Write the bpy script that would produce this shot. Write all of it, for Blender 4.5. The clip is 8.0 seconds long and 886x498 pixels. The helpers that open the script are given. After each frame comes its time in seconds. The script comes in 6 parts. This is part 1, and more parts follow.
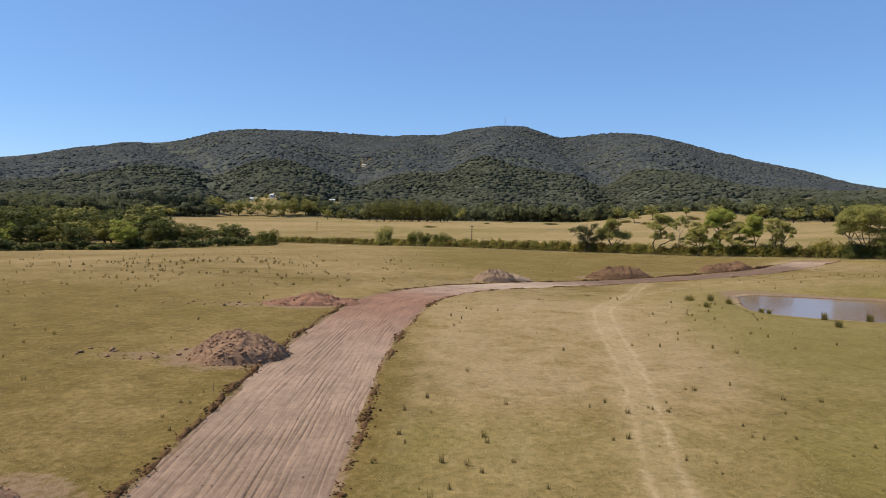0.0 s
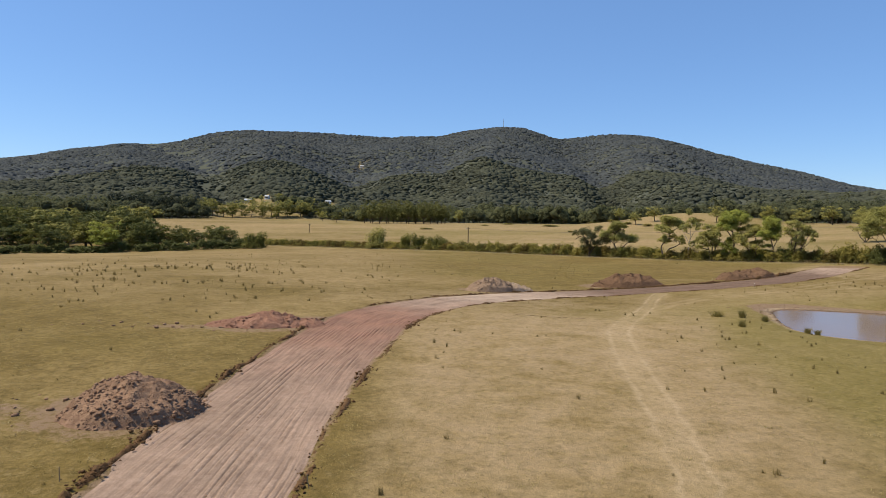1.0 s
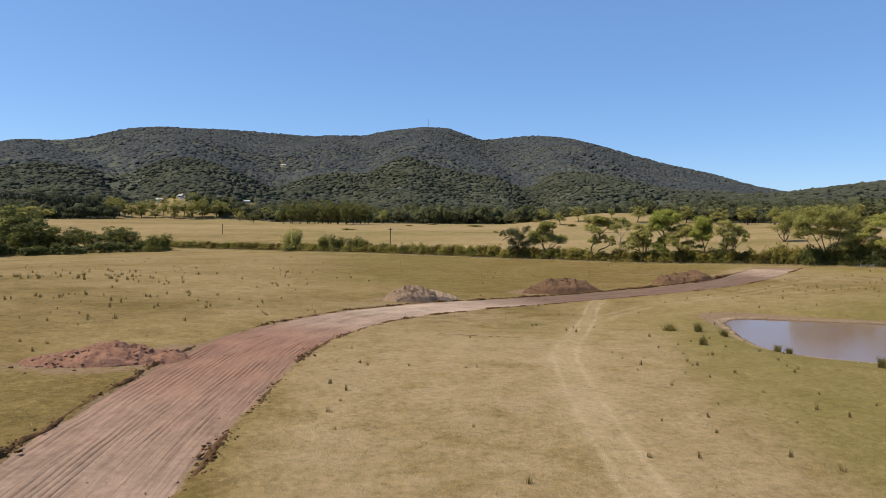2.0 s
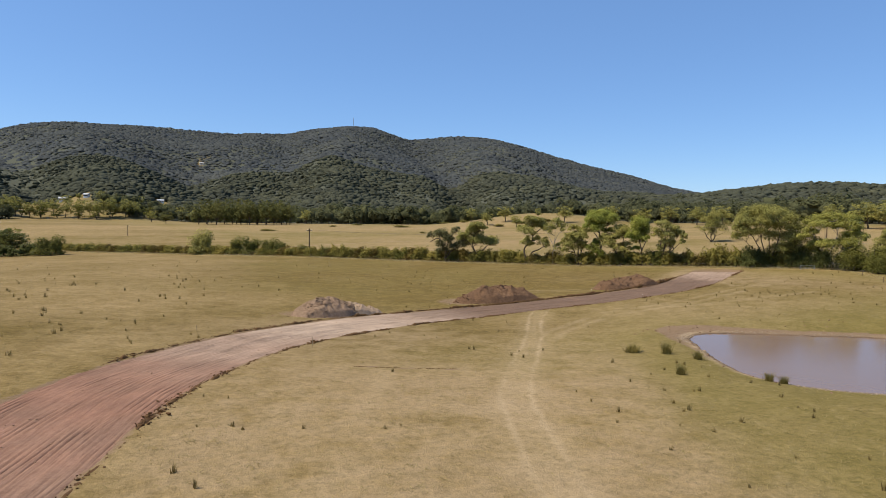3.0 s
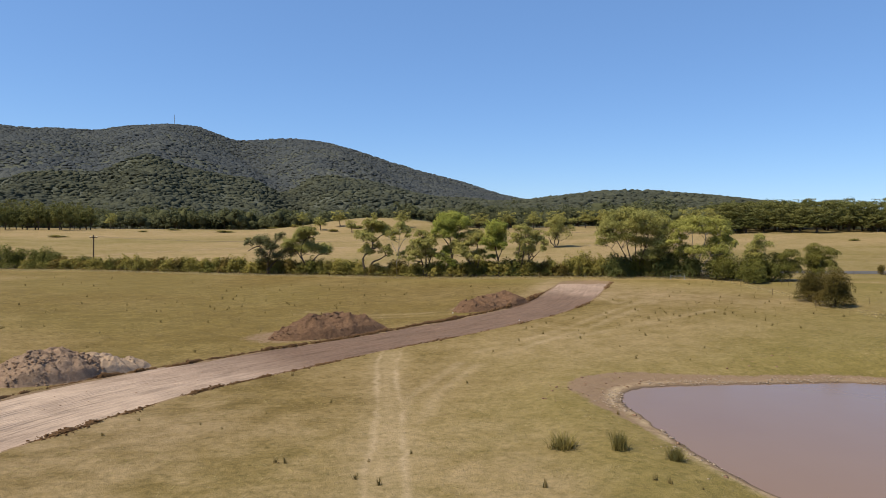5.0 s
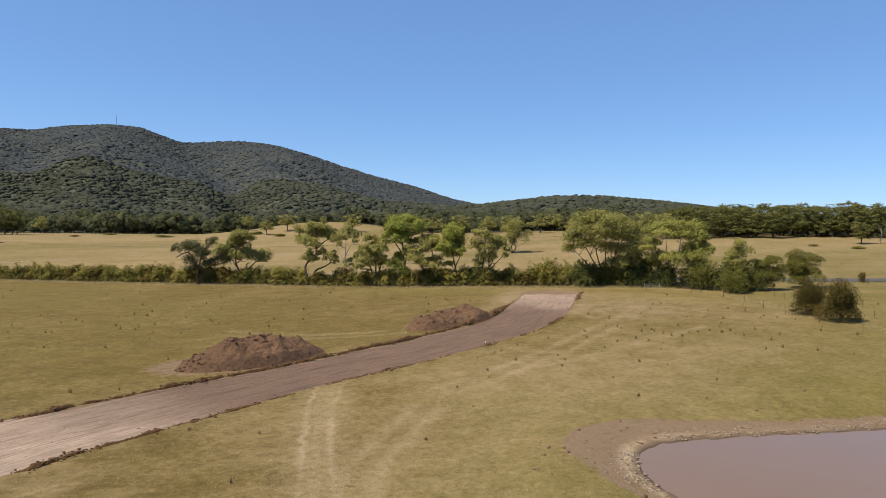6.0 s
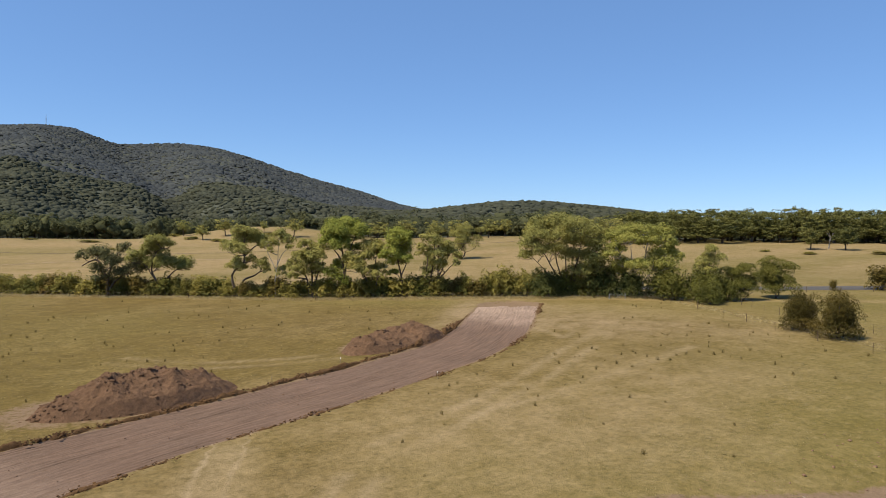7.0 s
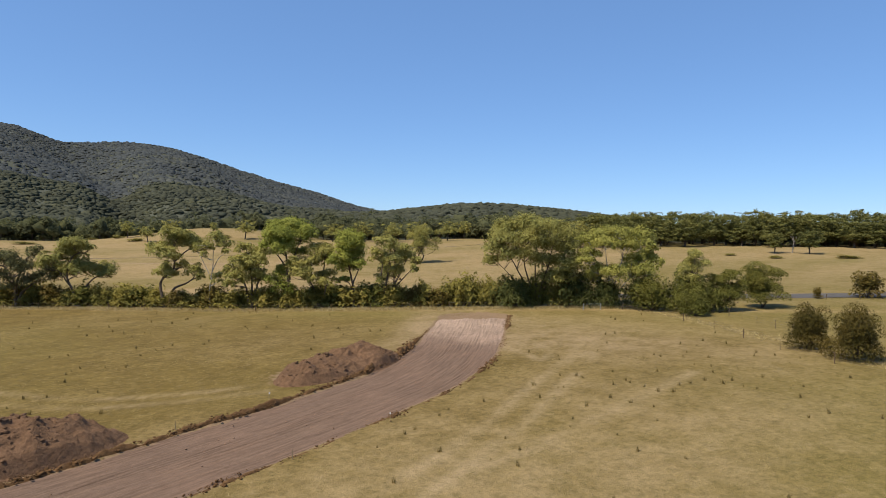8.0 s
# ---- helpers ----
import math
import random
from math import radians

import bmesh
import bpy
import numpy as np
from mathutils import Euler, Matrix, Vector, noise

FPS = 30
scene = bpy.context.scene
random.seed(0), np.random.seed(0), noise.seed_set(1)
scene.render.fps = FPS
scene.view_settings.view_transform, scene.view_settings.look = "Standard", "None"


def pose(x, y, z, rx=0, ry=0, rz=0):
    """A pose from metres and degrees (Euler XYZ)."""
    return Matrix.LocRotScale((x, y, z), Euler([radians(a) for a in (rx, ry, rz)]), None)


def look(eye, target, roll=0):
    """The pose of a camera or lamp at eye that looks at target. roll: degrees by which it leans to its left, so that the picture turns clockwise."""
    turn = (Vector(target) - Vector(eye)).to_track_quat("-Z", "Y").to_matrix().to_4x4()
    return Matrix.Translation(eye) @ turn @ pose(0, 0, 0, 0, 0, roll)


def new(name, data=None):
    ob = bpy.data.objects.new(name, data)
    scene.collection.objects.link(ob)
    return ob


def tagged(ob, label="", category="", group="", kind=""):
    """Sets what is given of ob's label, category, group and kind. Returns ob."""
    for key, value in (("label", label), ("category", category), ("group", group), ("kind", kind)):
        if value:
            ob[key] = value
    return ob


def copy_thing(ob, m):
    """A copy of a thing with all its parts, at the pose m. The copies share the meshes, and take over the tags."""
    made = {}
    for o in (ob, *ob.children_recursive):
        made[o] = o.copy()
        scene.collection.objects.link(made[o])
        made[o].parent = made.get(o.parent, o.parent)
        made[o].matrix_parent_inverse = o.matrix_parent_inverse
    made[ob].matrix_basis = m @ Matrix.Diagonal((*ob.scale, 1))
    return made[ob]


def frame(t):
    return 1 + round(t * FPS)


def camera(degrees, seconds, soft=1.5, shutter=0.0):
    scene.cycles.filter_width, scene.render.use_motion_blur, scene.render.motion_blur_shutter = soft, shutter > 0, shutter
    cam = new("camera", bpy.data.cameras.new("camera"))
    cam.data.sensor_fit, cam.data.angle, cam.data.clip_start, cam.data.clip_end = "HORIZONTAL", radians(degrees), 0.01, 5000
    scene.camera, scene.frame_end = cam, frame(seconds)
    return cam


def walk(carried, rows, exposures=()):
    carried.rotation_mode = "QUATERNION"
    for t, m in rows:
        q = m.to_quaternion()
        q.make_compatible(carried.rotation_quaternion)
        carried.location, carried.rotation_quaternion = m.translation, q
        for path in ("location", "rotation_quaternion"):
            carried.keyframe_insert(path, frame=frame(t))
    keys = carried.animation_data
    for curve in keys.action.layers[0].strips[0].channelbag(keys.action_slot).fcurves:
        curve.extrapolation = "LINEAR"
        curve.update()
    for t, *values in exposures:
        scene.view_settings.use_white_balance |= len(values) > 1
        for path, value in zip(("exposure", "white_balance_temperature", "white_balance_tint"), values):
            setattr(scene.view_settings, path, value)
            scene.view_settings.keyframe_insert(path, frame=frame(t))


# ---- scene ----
cam = camera(66.7, 8.0, 0.7)
METRES, EYE, TILT, LEAN, TURN = 76.92, 8.0, 0.0, 0.0, 0.0
ROWS = [
    (0.0, 0.0, 0.0, 0.0, 0.05, -2.6, -1.02),
    (0.5, 0.0067, 0.0653, 0.0008, 0.01, -2.51, -1.03),
    (1.0, 0.0137, 0.1303, 0.0012, -0.07, -2.46, -1.03),
    (1.25, 0.0175, 0.1628, 0.0012, -0.35, -2.42, -1.0),
    (1.5, 0.0214, 0.1953, 0.0011, -3.82, -2.38, -0.98),
    (1.7, 0.0247, 0.2212, 0.0011, -5.28, -2.36, -0.97),
    (2.8, 0.0475, 0.3633, 0.0018, -10.98, -2.23, -0.9),
    (3.0, 0.053, 0.3892, 0.0018, -12.66, -2.21, -0.89),
    (3.5, 0.0689, 0.4538, 0.0017, -15.56, -2.14, -0.89),
    (4.0, 0.0869, 0.5161, 0.0021, -20.16, -2.02, -0.84),
    (4.5, 0.1074, 0.5762, 0.0023, -24.63, -1.81, -0.81),
    (4.7, 0.1167, 0.5999, 0.0022, -25.55, -1.72, -0.82),
    (5.8, 0.1769, 0.7256, 0.0014, -29.78, -1.19, -0.9),
    (6.0, 0.1889, 0.747, 0.0013, -30.73, -1.1, -0.91),
    (6.5, 0.2195, 0.798, 0.0013, -32.82, -0.85, -0.95),
    (7.0, 0.2511, 0.8458, 0.0015, -35.29, -0.58, -0.94),
    (7.5, 0.283, 0.8907, 0.0026, -37.21, -0.44, -0.98),
    (8.0, 0.3142, 0.9309, 0.0043, -38.85, -0.34, -1.03),
]
walk(cam, [(t, pose(0, 0, EYE, TILT, LEAN, TURN) @ pose(METRES * x, METRES * y, METRES * z, 90 + pitch, roll, yaw)) for t, x, y, z, yaw, pitch, roll in ROWS])

# ---- world, sun ----
SUN_AZ, SUN_EL = radians(-88), radians(57)
world = bpy.data.worlds.new("sky")
scene.world = world
world.use_nodes = True
sky = world.node_tree.nodes.new("ShaderNodeTexSky")
sky.sky_type, sky.sun_disc = "NISHITA", False
sky.sun_elevation, sky.sun_rotation = SUN_EL, SUN_AZ
sky.air_density, sky.dust_density, sky.ozone_density = 1.0, 0.7, 6.0
sky.altitude = 1500
background = world.node_tree.nodes["Background"]
background.inputs["Strength"].default_value = 0.115
tint = world.node_tree.nodes.new("ShaderNodeHueSaturation")
tint.inputs["Saturation"].default_value = 1.06
world.node_tree.links.new(sky.outputs[0], tint.inputs["Color"])
even = world.node_tree.nodes.new("ShaderNodeMix")
even.data_type = "RGBA"
even.inputs[0].default_value = 0.36
even.inputs[7].default_value = (1.45, 2.72, 5.35, 1)
world.node_tree.links.new(tint.outputs[0], even.inputs[6])
world.node_tree.links.new(even.outputs[2], background.inputs["Color"])
sun = new("sun", bpy.data.lights.new("sun", "SUN"))
sun.data.energy, sun.data.angle, sun.data.color = 4.7, radians(0.55), (1.0, 0.91, 0.75)
sun.matrix_world = look((0, 0, 0), (-math.sin(SUN_AZ) * math.cos(SUN_EL), -math.cos(SUN_AZ) * math.cos(SUN_EL), -math.sin(SUN_EL)))
scene.view_settings.exposure = 0.42

# ---- small tools ----
rng = np.random.default_rng(7)


def smooth(u):
    u = np.clip(u, 0, 1)
    return u * u * (3 - 2 * u)


def vnoise(x, y, seed=0):
    """Value noise on a unit lattice, -1 to 1."""
    x, y = np.asarray(x, float), np.asarray(y, float)
    xi, yi = np.floor(x), np.floor(y)
    u, v = x - xi, y - yi
    u, v = u * u * (3 - 2 * u), v * v * (3 - 2 * v)

    def h(a, b):
        s = np.sin(a * 127.1 + b * 311.7 + seed * 74.7) * 43758.5453
        return (s - np.floor(s)) * 2 - 1

    return (h(xi, yi) * (1 - u) + h(xi + 1, yi) * u) * (1 - v) + (h(xi, yi + 1) * (1 - u) + h(xi + 1, yi + 1) * u) * v


def fbm(x, y, seed=0, octaves=4):
    total = 0
    for k in range(octaves):
        c, s = math.cos(0.7 + 1.1 * k) * 2.03 ** k, math.sin(0.7 + 1.1 * k) * 2.03 ** k
        total = total + vnoise(x * c - y * s, x * s + y * c, seed + k) * 0.5 ** k
    return total / (2 - 0.5 ** (octaves - 1))


def spline(points, step=0.5, closed=False):
    """Catmull-Rom curve through plan points, at even steps."""
    p = np.array(points, float)
    p = np.vstack([p[-1], p, p[0], p[1]]) if closed else np.vstack([2 * p[0] - p[1], p, 2 * p[-1] - p[-2]])
    out = []
    for a, b, c, d in zip(p[:-3], p[1:-2], p[2:-1], p[3:]):
        n = max(2, int(np.linalg.norm(c - b) / (step * 0.3)))
        t = np.linspace(0, 1, n, endpoint=False)[:, None]
        out.append(0.5 * (2 * b + (c - a) * t + (2 * a - 5 * b + 4 * c - d) * t ** 2 + (3 * b - a - 3 * c + d) * t ** 3))
    out = np.vstack(out + [p[-2][None]])
    s = np.concatenate([[0], np.cumsum(np.linalg.norm(np.diff(out, axis=0), axis=1))])
    even = np.arange(0, s[-1], step)
    return np.stack([np.interp(even, s, out[:, k]) for k in range(out.shape[1])], 1)


def distance(x, y, line):
    """Distance of each place to a dense plan curve (only where it is under 30 m), and the index of the nearest point."""
    x, y = np.asarray(x, float).ravel(), np.asarray(y, float).ravel()
    best, which = np.full(len(x), 99.0), np.zeros(len(x), int)
    lo, hi = line.min(0) - 30, line.max(0) + 30
    near = np.where((x > lo[0]) & (x < hi[0]) & (y > lo[1]) & (y < hi[1]))[0]
    for part_ in np.array_split(near, max(1, len(near) // 4000)):
        d = np.hypot(x[part_, None] - line[None, :, 0], y[part_, None] - line[None, :, 1])
        which[part_] = d.argmin(1)
        best[part_] = d.min(1)
    return best, which


def signed(x, y, line):
    """Distance to a plan curve, positive on its right, at most 8 m."""
    d, i = distance(x, y, line)
    t = np.gradient(line, axis=0)
    x, y = np.asarray(x, float).ravel(), np.asarray(y, float).ravel()
    side = t[i, 1] * (x - line[i, 0]) - t[i, 0] * (y - line[i, 1])
    return np.clip(np.where(side < 0, -d, d), -8, 8)


def inside(x, y, loop):
    x, y = np.asarray(x, float), np.asarray(y, float)
    odd = np.zeros(x.shape, bool)
    for (ax, ay), (bx, by) in zip(loop, np.roll(loop, -1, 0)):
        if ay != by:
            odd ^= ((ay > y) != (by > y)) & (x < (bx - ax) * (y - ay) / (by - ay) + ax)
    return odd


def mesh_of(name, verts, faces, shade_smooth=True):
    """A mesh from arrays of places and of triangles or quads."""
    verts, faces = np.asarray(verts, np.float32), np.asarray(faces, np.int32)
    me = bpy.data.meshes.new(name)
    n, k = faces.shape
    me.vertices.add(len(verts))
    me.vertices.foreach_set("co", verts.ravel())
    me.loops.add(n * k)
    me.loops.foreach_set("vertex_index", faces.ravel())
    me.polygons.add(n)
    me.polygons.foreach_set("loop_start", np.arange(0, n * k, k, dtype=np.int32))
    me.polygons.foreach_set("use_smooth", np.full(n, shade_smooth))
    me.update(calc_edges=True)
    return me


def cover_of(me, name, columns):
    layer = me.attributes.new(name, "FLOAT_COLOR", "POINT")
    data = np.ones((len(me.vertices), 4), np.float32)
    for k, col in enumerate(columns):
        data[:, k] = col
    layer.data.foreach_set("color", data.ravel())


def thing(name, label, category, place=(0, 0, 0), group="", kind="", material=None, mesh=None):
    ob = new(name, mesh)
    ob.location = place
    if material:
        mesh.materials.append(material)
    return tagged(ob, label, category, group, kind)


def part(name, mesh, material, parent, label="", kind=""):
    ob = new(name, mesh)
    if material and not mesh.materials:
        mesh.materials.append(material)
    ob.parent = parent
    return tagged(ob, label, kind=kind)


def grid_faces(rows, cols):
    i = np.arange(rows - 1)[:, None] * cols + np.arange(cols - 1)[None, :]
    return np.stack([i, i + 1, i + cols + 1, i + cols], -1).reshape(-1, 4)


class Soup:
    """Collects places and faces of one kind into one mesh."""

    def __init__(self):
        self.v, self.f, self.n = [], [], 0

    def add(self, v, f):
        self.v.append(np.asarray(v, float))
        self.f.append(np.asarray(f, int) + self.n)
        self.n += len(v)

    def mesh(self, name, shade_smooth=True):
        return mesh_of(name, np.vstack(self.v), np.vstack(self.f), shade_smooth)


def tube(points, radii, sides=6):
    """Rings along a bent line, as quads."""
    p, radii = np.asarray(points, float), np.asarray(radii, float)
    t = np.gradient(p, axis=0)
    t /= np.linalg.norm(t, axis=1)[:, None] + 1e-9
    ref = np.where(np.abs(t[:, 2:3]) > 0.9, [[1.0, 0, 0]], [[0, 0, 1.0]])
    a = np.cross(t, ref)
    a /= np.linalg.norm(a, axis=1)[:, None] + 1e-9
    b = np.cross(t, a)
    ang = np.linspace(0, 2 * np.pi, sides, endpoint=False)
    v = p[:, None] + radii[:, None, None] * (np.cos(ang)[None, :, None] * a[:, None] + np.sin(ang)[None, :, None] * b[:, None])
    i = np.arange(len(p) - 1)[:, None] * sides
    j = np.arange(sides)[None]
    k = (j + 1) % sides
    return v.reshape(-1, 3), np.stack([i + j, i + k, i + sides + k, i + sides + j], -1).reshape(-1, 4)


def box(x0, x1, y0, y1, z0, z1):
    v = [(x, y, z) for z in (z0, z1) for x, y in ((x0, y0), (x1, y0), (x1, y1), (x0, y1))]
    return v, [(3, 2, 1, 0), (4, 5, 6, 7), (0, 1, 5, 4), (1, 2, 6, 5), (2, 3, 7, 6), (3, 0, 4, 7)]


def ball(level, r=None):
    bm = bmesh.new()
    bmesh.ops.create_icosphere(bm, subdivisions=level, radius=1)
    v = np.array([q.co for q in bm.verts])
    f = np.array([[q.index for q in face.verts] for face in bm.faces])
    bm.free()
    return v, f


def scatter(soup, shapes, places, scales, turns):
    """Lays one of the shapes at each place."""
    which = rng.integers(0, len(shapes), len(places))
    for k, (v, f) in enumerate(shapes):
        m = which == k
        if not m.any():
            continue
        c, s = np.cos(turns[m])[:, None], np.sin(turns[m])[:, None]
        q = v[None] * scales[m][:, None, :]
        w = np.stack([q[..., 0] * c - q[..., 1] * s, q[..., 0] * s + q[..., 1] * c, q[..., 2]], -1) + places[m][:, None, :]
        n = m.sum()
        soup.add(w.reshape(-1, 3), (f[None] + (np.arange(n) * len(v))[:, None, None]).reshape(-1, f.shape[1]))


# ---- materials ----
def material(name, roughness=0.9):
    mat = bpy.data.materials.new(name)
    mat.use_nodes = True
    nodes, links = mat.node_tree.nodes, mat.node_tree.links
    shader = nodes["Principled BSDF"]
    shader.inputs["Roughness"].default_value = roughness
    shader.inputs["Specular IOR Level"].default_value = 0.25
    return mat, nodes, links, shader


def noise_node(nodes, links, scale, detail=4, where=None, rough=0.55, kind="ShaderNodeTexNoise"):
    n = nodes.new(kind)
    n.inputs["Scale"].default_value = scale
    n.inputs["Detail"].default_value = detail
    n.inputs["Roughness"].default_value = rough
    if where:
        links.new(where, n.inputs["Vector"])
    return n.outputs[0]


def ramp(nodes, links, value, stops):
    r = nodes.new("ShaderNodeValToRGB")
    while len(r.color_ramp.elements) < len(stops):
        r.color_ramp.elements.new(0.5)
    for e, (at, col) in zip(r.color_ramp.elements, stops):
        e.position, e.color = at, (*col, 1) if len(col) == 3 else col
    links.new(value, r.inputs[0])
    return r.outputs[0]


def mix(nodes, links, factor, a, b, blend="MIX"):
    m = nodes.new("ShaderNodeMix")
    m.data_type, m.blend_type = "RGBA", blend
    for sock, val in ((m.inputs[0], factor), (m.inputs[6], a), (m.inputs[7], b)):
        if isinstance(val, (int, float)):
            sock.default_value = val
        elif isinstance(val, tuple):
            sock.default_value = (*val, 1)
        else:
            links.new(val, sock)
    return m.outputs[2]


def maths(nodes, links, op, a, b=None, clamp=False):
    m = nodes.new("ShaderNodeMath")
    m.operation, m.use_clamp = op, clamp
    for sock, val in zip(m.inputs, (a, b)):
        if val is None:
            continue
        if isinstance(val, (int, float)):
            sock.default_value = val
        else:
            links.new(val, sock)
    return m.outputs[0]


def bump(nodes, links, shader, height, strength=0.5, dist=0.05):
    b = nodes.new("ShaderNodeBump")
    b.inputs["Strength"].default_value, b.inputs["Distance"].default_value = strength, dist
    links.new(height, b.inputs["Height"])
    links.new(b.outputs[0], shader.inputs["Normal"])


def object_space(nodes):
    return nodes.new("ShaderNodeTexCoord").outputs["Object"]


def channels(nodes, links, name):
    a = nodes.new("ShaderNodeAttribute")
    a.attribute_name = name
    s = nodes.new("ShaderNodeSeparateColor")
    links.new(a.outputs["Color"], s.inputs[0])
    return s.outputs[0], s.outputs[1], s.outputs[2], a.outputs["Alpha"]


def stretched(nodes, links, where, sx, sy, sz, turn=0):
    m = nodes.new("ShaderNodeMapping")
    m.inputs["Scale"].default_value = (sx, sy, sz)
    m.inputs["Rotation"].default_value = (0, 0, turn)
    links.new(where, m.inputs["Vector"])
    return m.outputs[0]


def paddock_material():
    """Dry pasture: straw over green, with bare soil, wheel ruts and forest litter where the cover says so."""
    mat, nodes, links, shader = material("pasture", 0.95)
    shader.inputs["Specular IOR Level"].default_value = 0.08
    where = object_space(nodes)
    soil, dry, rut, litter = channels(nodes, links, "cover")
    broad = noise_node(nodes, links, 0.09, 5, where)
    mid = noise_node(nodes, links, 0.55, 5, where, 0.65)
    fine = noise_node(nodes, links, 3.2, 6, where, 0.7)
    grain = noise_node(nodes, links, 14.0, 4, where, 0.7)
    green = mix(nodes, links, ramp(nodes, links, mid, [(0.3, (0, 0, 0)), (0.7, (1, 1, 1))]), (0.103, 0.071, 0.021), (0.163, 0.114, 0.036))
    straw = mix(nodes, links, ramp(nodes, links, mid, [(0.35, (0, 0, 0)), (0.68, (1, 1, 1))]), (0.216, 0.150, 0.064), (0.305, 0.219, 0.112))
    lush, bare, driven, _ = channels(nodes, links, "growth")
    lush = maths(nodes, links, "ADD", lush, maths(nodes, links, "MULTIPLY", maths(nodes, links, "SUBTRACT", broad, 0.6), 0.6), True)
    green = mix(nodes, links, lush, green, mix(nodes, links, mid, (0.120, 0.096, 0.027), (0.190, 0.148, 0.047)))
    lean = maths(nodes, links, "ADD", dry, maths(nodes, links, "MULTIPLY", maths(nodes, links, "SUBTRACT", broad, 0.5), 1.05))
    lean = maths(nodes, links, "ADD", lean, maths(nodes, links, "MULTIPLY", maths(nodes, links, "SUBTRACT", fine, 0.5), 0.9), True)
    base = mix(nodes, links, lean, green, straw)
    bare = maths(nodes, links, "MULTIPLY", bare, ramp(nodes, links, maths(nodes, links, "ADD", broad, maths(nodes, links, "MULTIPLY", maths(nodes, links, "SUBTRACT", mid, 0.5), 0.8)), [(0.3, (0.15, 0.15, 0.15)), (0.6, (1, 1, 1))]))
    base = mix(nodes, links, bare, base, mix(nodes, links, mid, (0.220, 0.154, 0.084), (0.315, 0.229, 0.137)))
    dark = ramp(nodes, links, fine, [(0.25, (0.58, 0.6, 0.55)), (0.5, (1, 1, 1)), (0.75, (1.22, 1.2, 1.12))])
    base = mix(nodes, links, 0.8, base, dark, "MULTIPLY")
    base = mix(nodes, links, 0.45, base, ramp(nodes, links, grain, [(0.3, (0.6, 0.62, 0.55)), (0.7, (1.28, 1.25, 1.15))]), "MULTIPLY")
    fleck = noise_node(nodes, links, 2.0, 6, where, 0.78)
    base = mix(nodes, links, ramp(nodes, links, fleck, [(0.55, (0, 0, 0)), (0.68, (0.3, 0.3, 0.3))]), base, (0.335, 0.247, 0.128))
    base = mix(nodes, links, ramp(nodes, links, fleck, [(0.33, (0.32, 0.32, 0.32)), (0.44, (0, 0, 0))]), base, (0.085, 0.058, 0.022))
    line_a, line_b, shore, bank = channels(nodes, links, "lines")
    sway = maths(nodes, links, "MULTIPLY", maths(nodes, links, "SUBTRACT", mid, 0.5), 0.28)

    def band(value, centre, half):
        off = maths(nodes, links, "ABSOLUTE", maths(nodes, links, "SUBTRACT", maths(nodes, links, "ADD", value, sway), centre))
        return maths(nodes, links, "SUBTRACT", 1.0, maths(nodes, links, "DIVIDE", off, half), True)

    patchy = ramp(nodes, links, noise_node(nodes, links, 0.22, 4, where, 0.6), [(0.36, (0.45, 0.45, 0.45)), (0.62, (1, 1, 1))])
    wheel = maths(nodes, links, "MAXIMUM", maths(nodes, links, "MULTIPLY", band(line_a, 0, 0.42), 0.8), maths(nodes, links, "MULTIPLY", band(line_b, 0, 0.42), 0.85))
    wheel = maths(nodes, links, "MULTIPLY", wheel, patchy)
    worn = maths(nodes, links, "MAXIMUM", band(line_a, 0.5, 1.7), band(line_b, -0.5, 1.7))
    wheel = maths(nodes, links, "MAXIMUM", wheel, maths(nodes, links, "MULTIPLY", worn, 0.34))
    wheel = maths(nodes, links, "MULTIPLY", wheel, driven)
    rim = maths(nodes, links, "MULTIPLY", maths(nodes, links, "MULTIPLY", band(shore, 0.55, 0.45), bank), ramp(nodes, links, mid, [(0.38, (0, 0, 0)), (0.54, (1, 1, 1))]))
    rutall = maths(nodes, links, "MAXIMUM", maths(nodes, links, "MAXIMUM", rut, wheel), rim)
    rutmask = maths(nodes, links, "MULTIPLY", rutall, ramp(nodes, links, fine, [(0.25, (0.4, 0.4, 0.4)), (0.6, (1, 1, 1))]), True)
    pale_earth = mix(nodes, links, grain, (0.30, 0.218, 0.12), (0.44, 0.335, 0.212))
    earth = mix(nodes, links, fine, (0.150, 0.096, 0.056), (0.245, 0.169, 0.104))
    earth = mix(nodes, links, 0.6, earth, ramp(nodes, links, grain, [(0.3, (0.7, 0.7, 0.7)), (0.7, (1.2, 1.2, 1.2))]), "MULTIPLY")
    soilmask = ramp(nodes, links, maths(nodes, links, "ADD", maths(nodes, links, "ADD", soil, maths(nodes, links, "MULTIPLY", maths(nodes, links, "SUBTRACT", mid, 0.5), 0.8)), maths(nodes, links, "MULTIPLY", maths(nodes, links, "SUBTRACT", fine, 0.5), 0.9)), [(0.38, (0, 0, 0)), (0.62, (1, 1, 1))])
    base = mix(nodes, links, soilmask, base, earth)
    base = mix(nodes, links, rutmask, base, pale_earth)
    wet = maths(nodes, links, "SUBTRACT", 1.0, maths(nodes, links, "DIVIDE", maths(nodes, links, "ADD", shore, sway), 0.42), True)
    base = mix(nodes, links, wet, base, (0.075, 0.052, 0.036))
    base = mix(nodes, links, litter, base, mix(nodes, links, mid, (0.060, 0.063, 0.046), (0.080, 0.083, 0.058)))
    links.new(base, shader.inputs["Base Color"])
    bump(nodes, links, shader, maths(nodes, links, "ADD", fine, maths(nodes, links, "MULTIPLY", grain, 0.5)), 0.7, 0.12)
    return mat


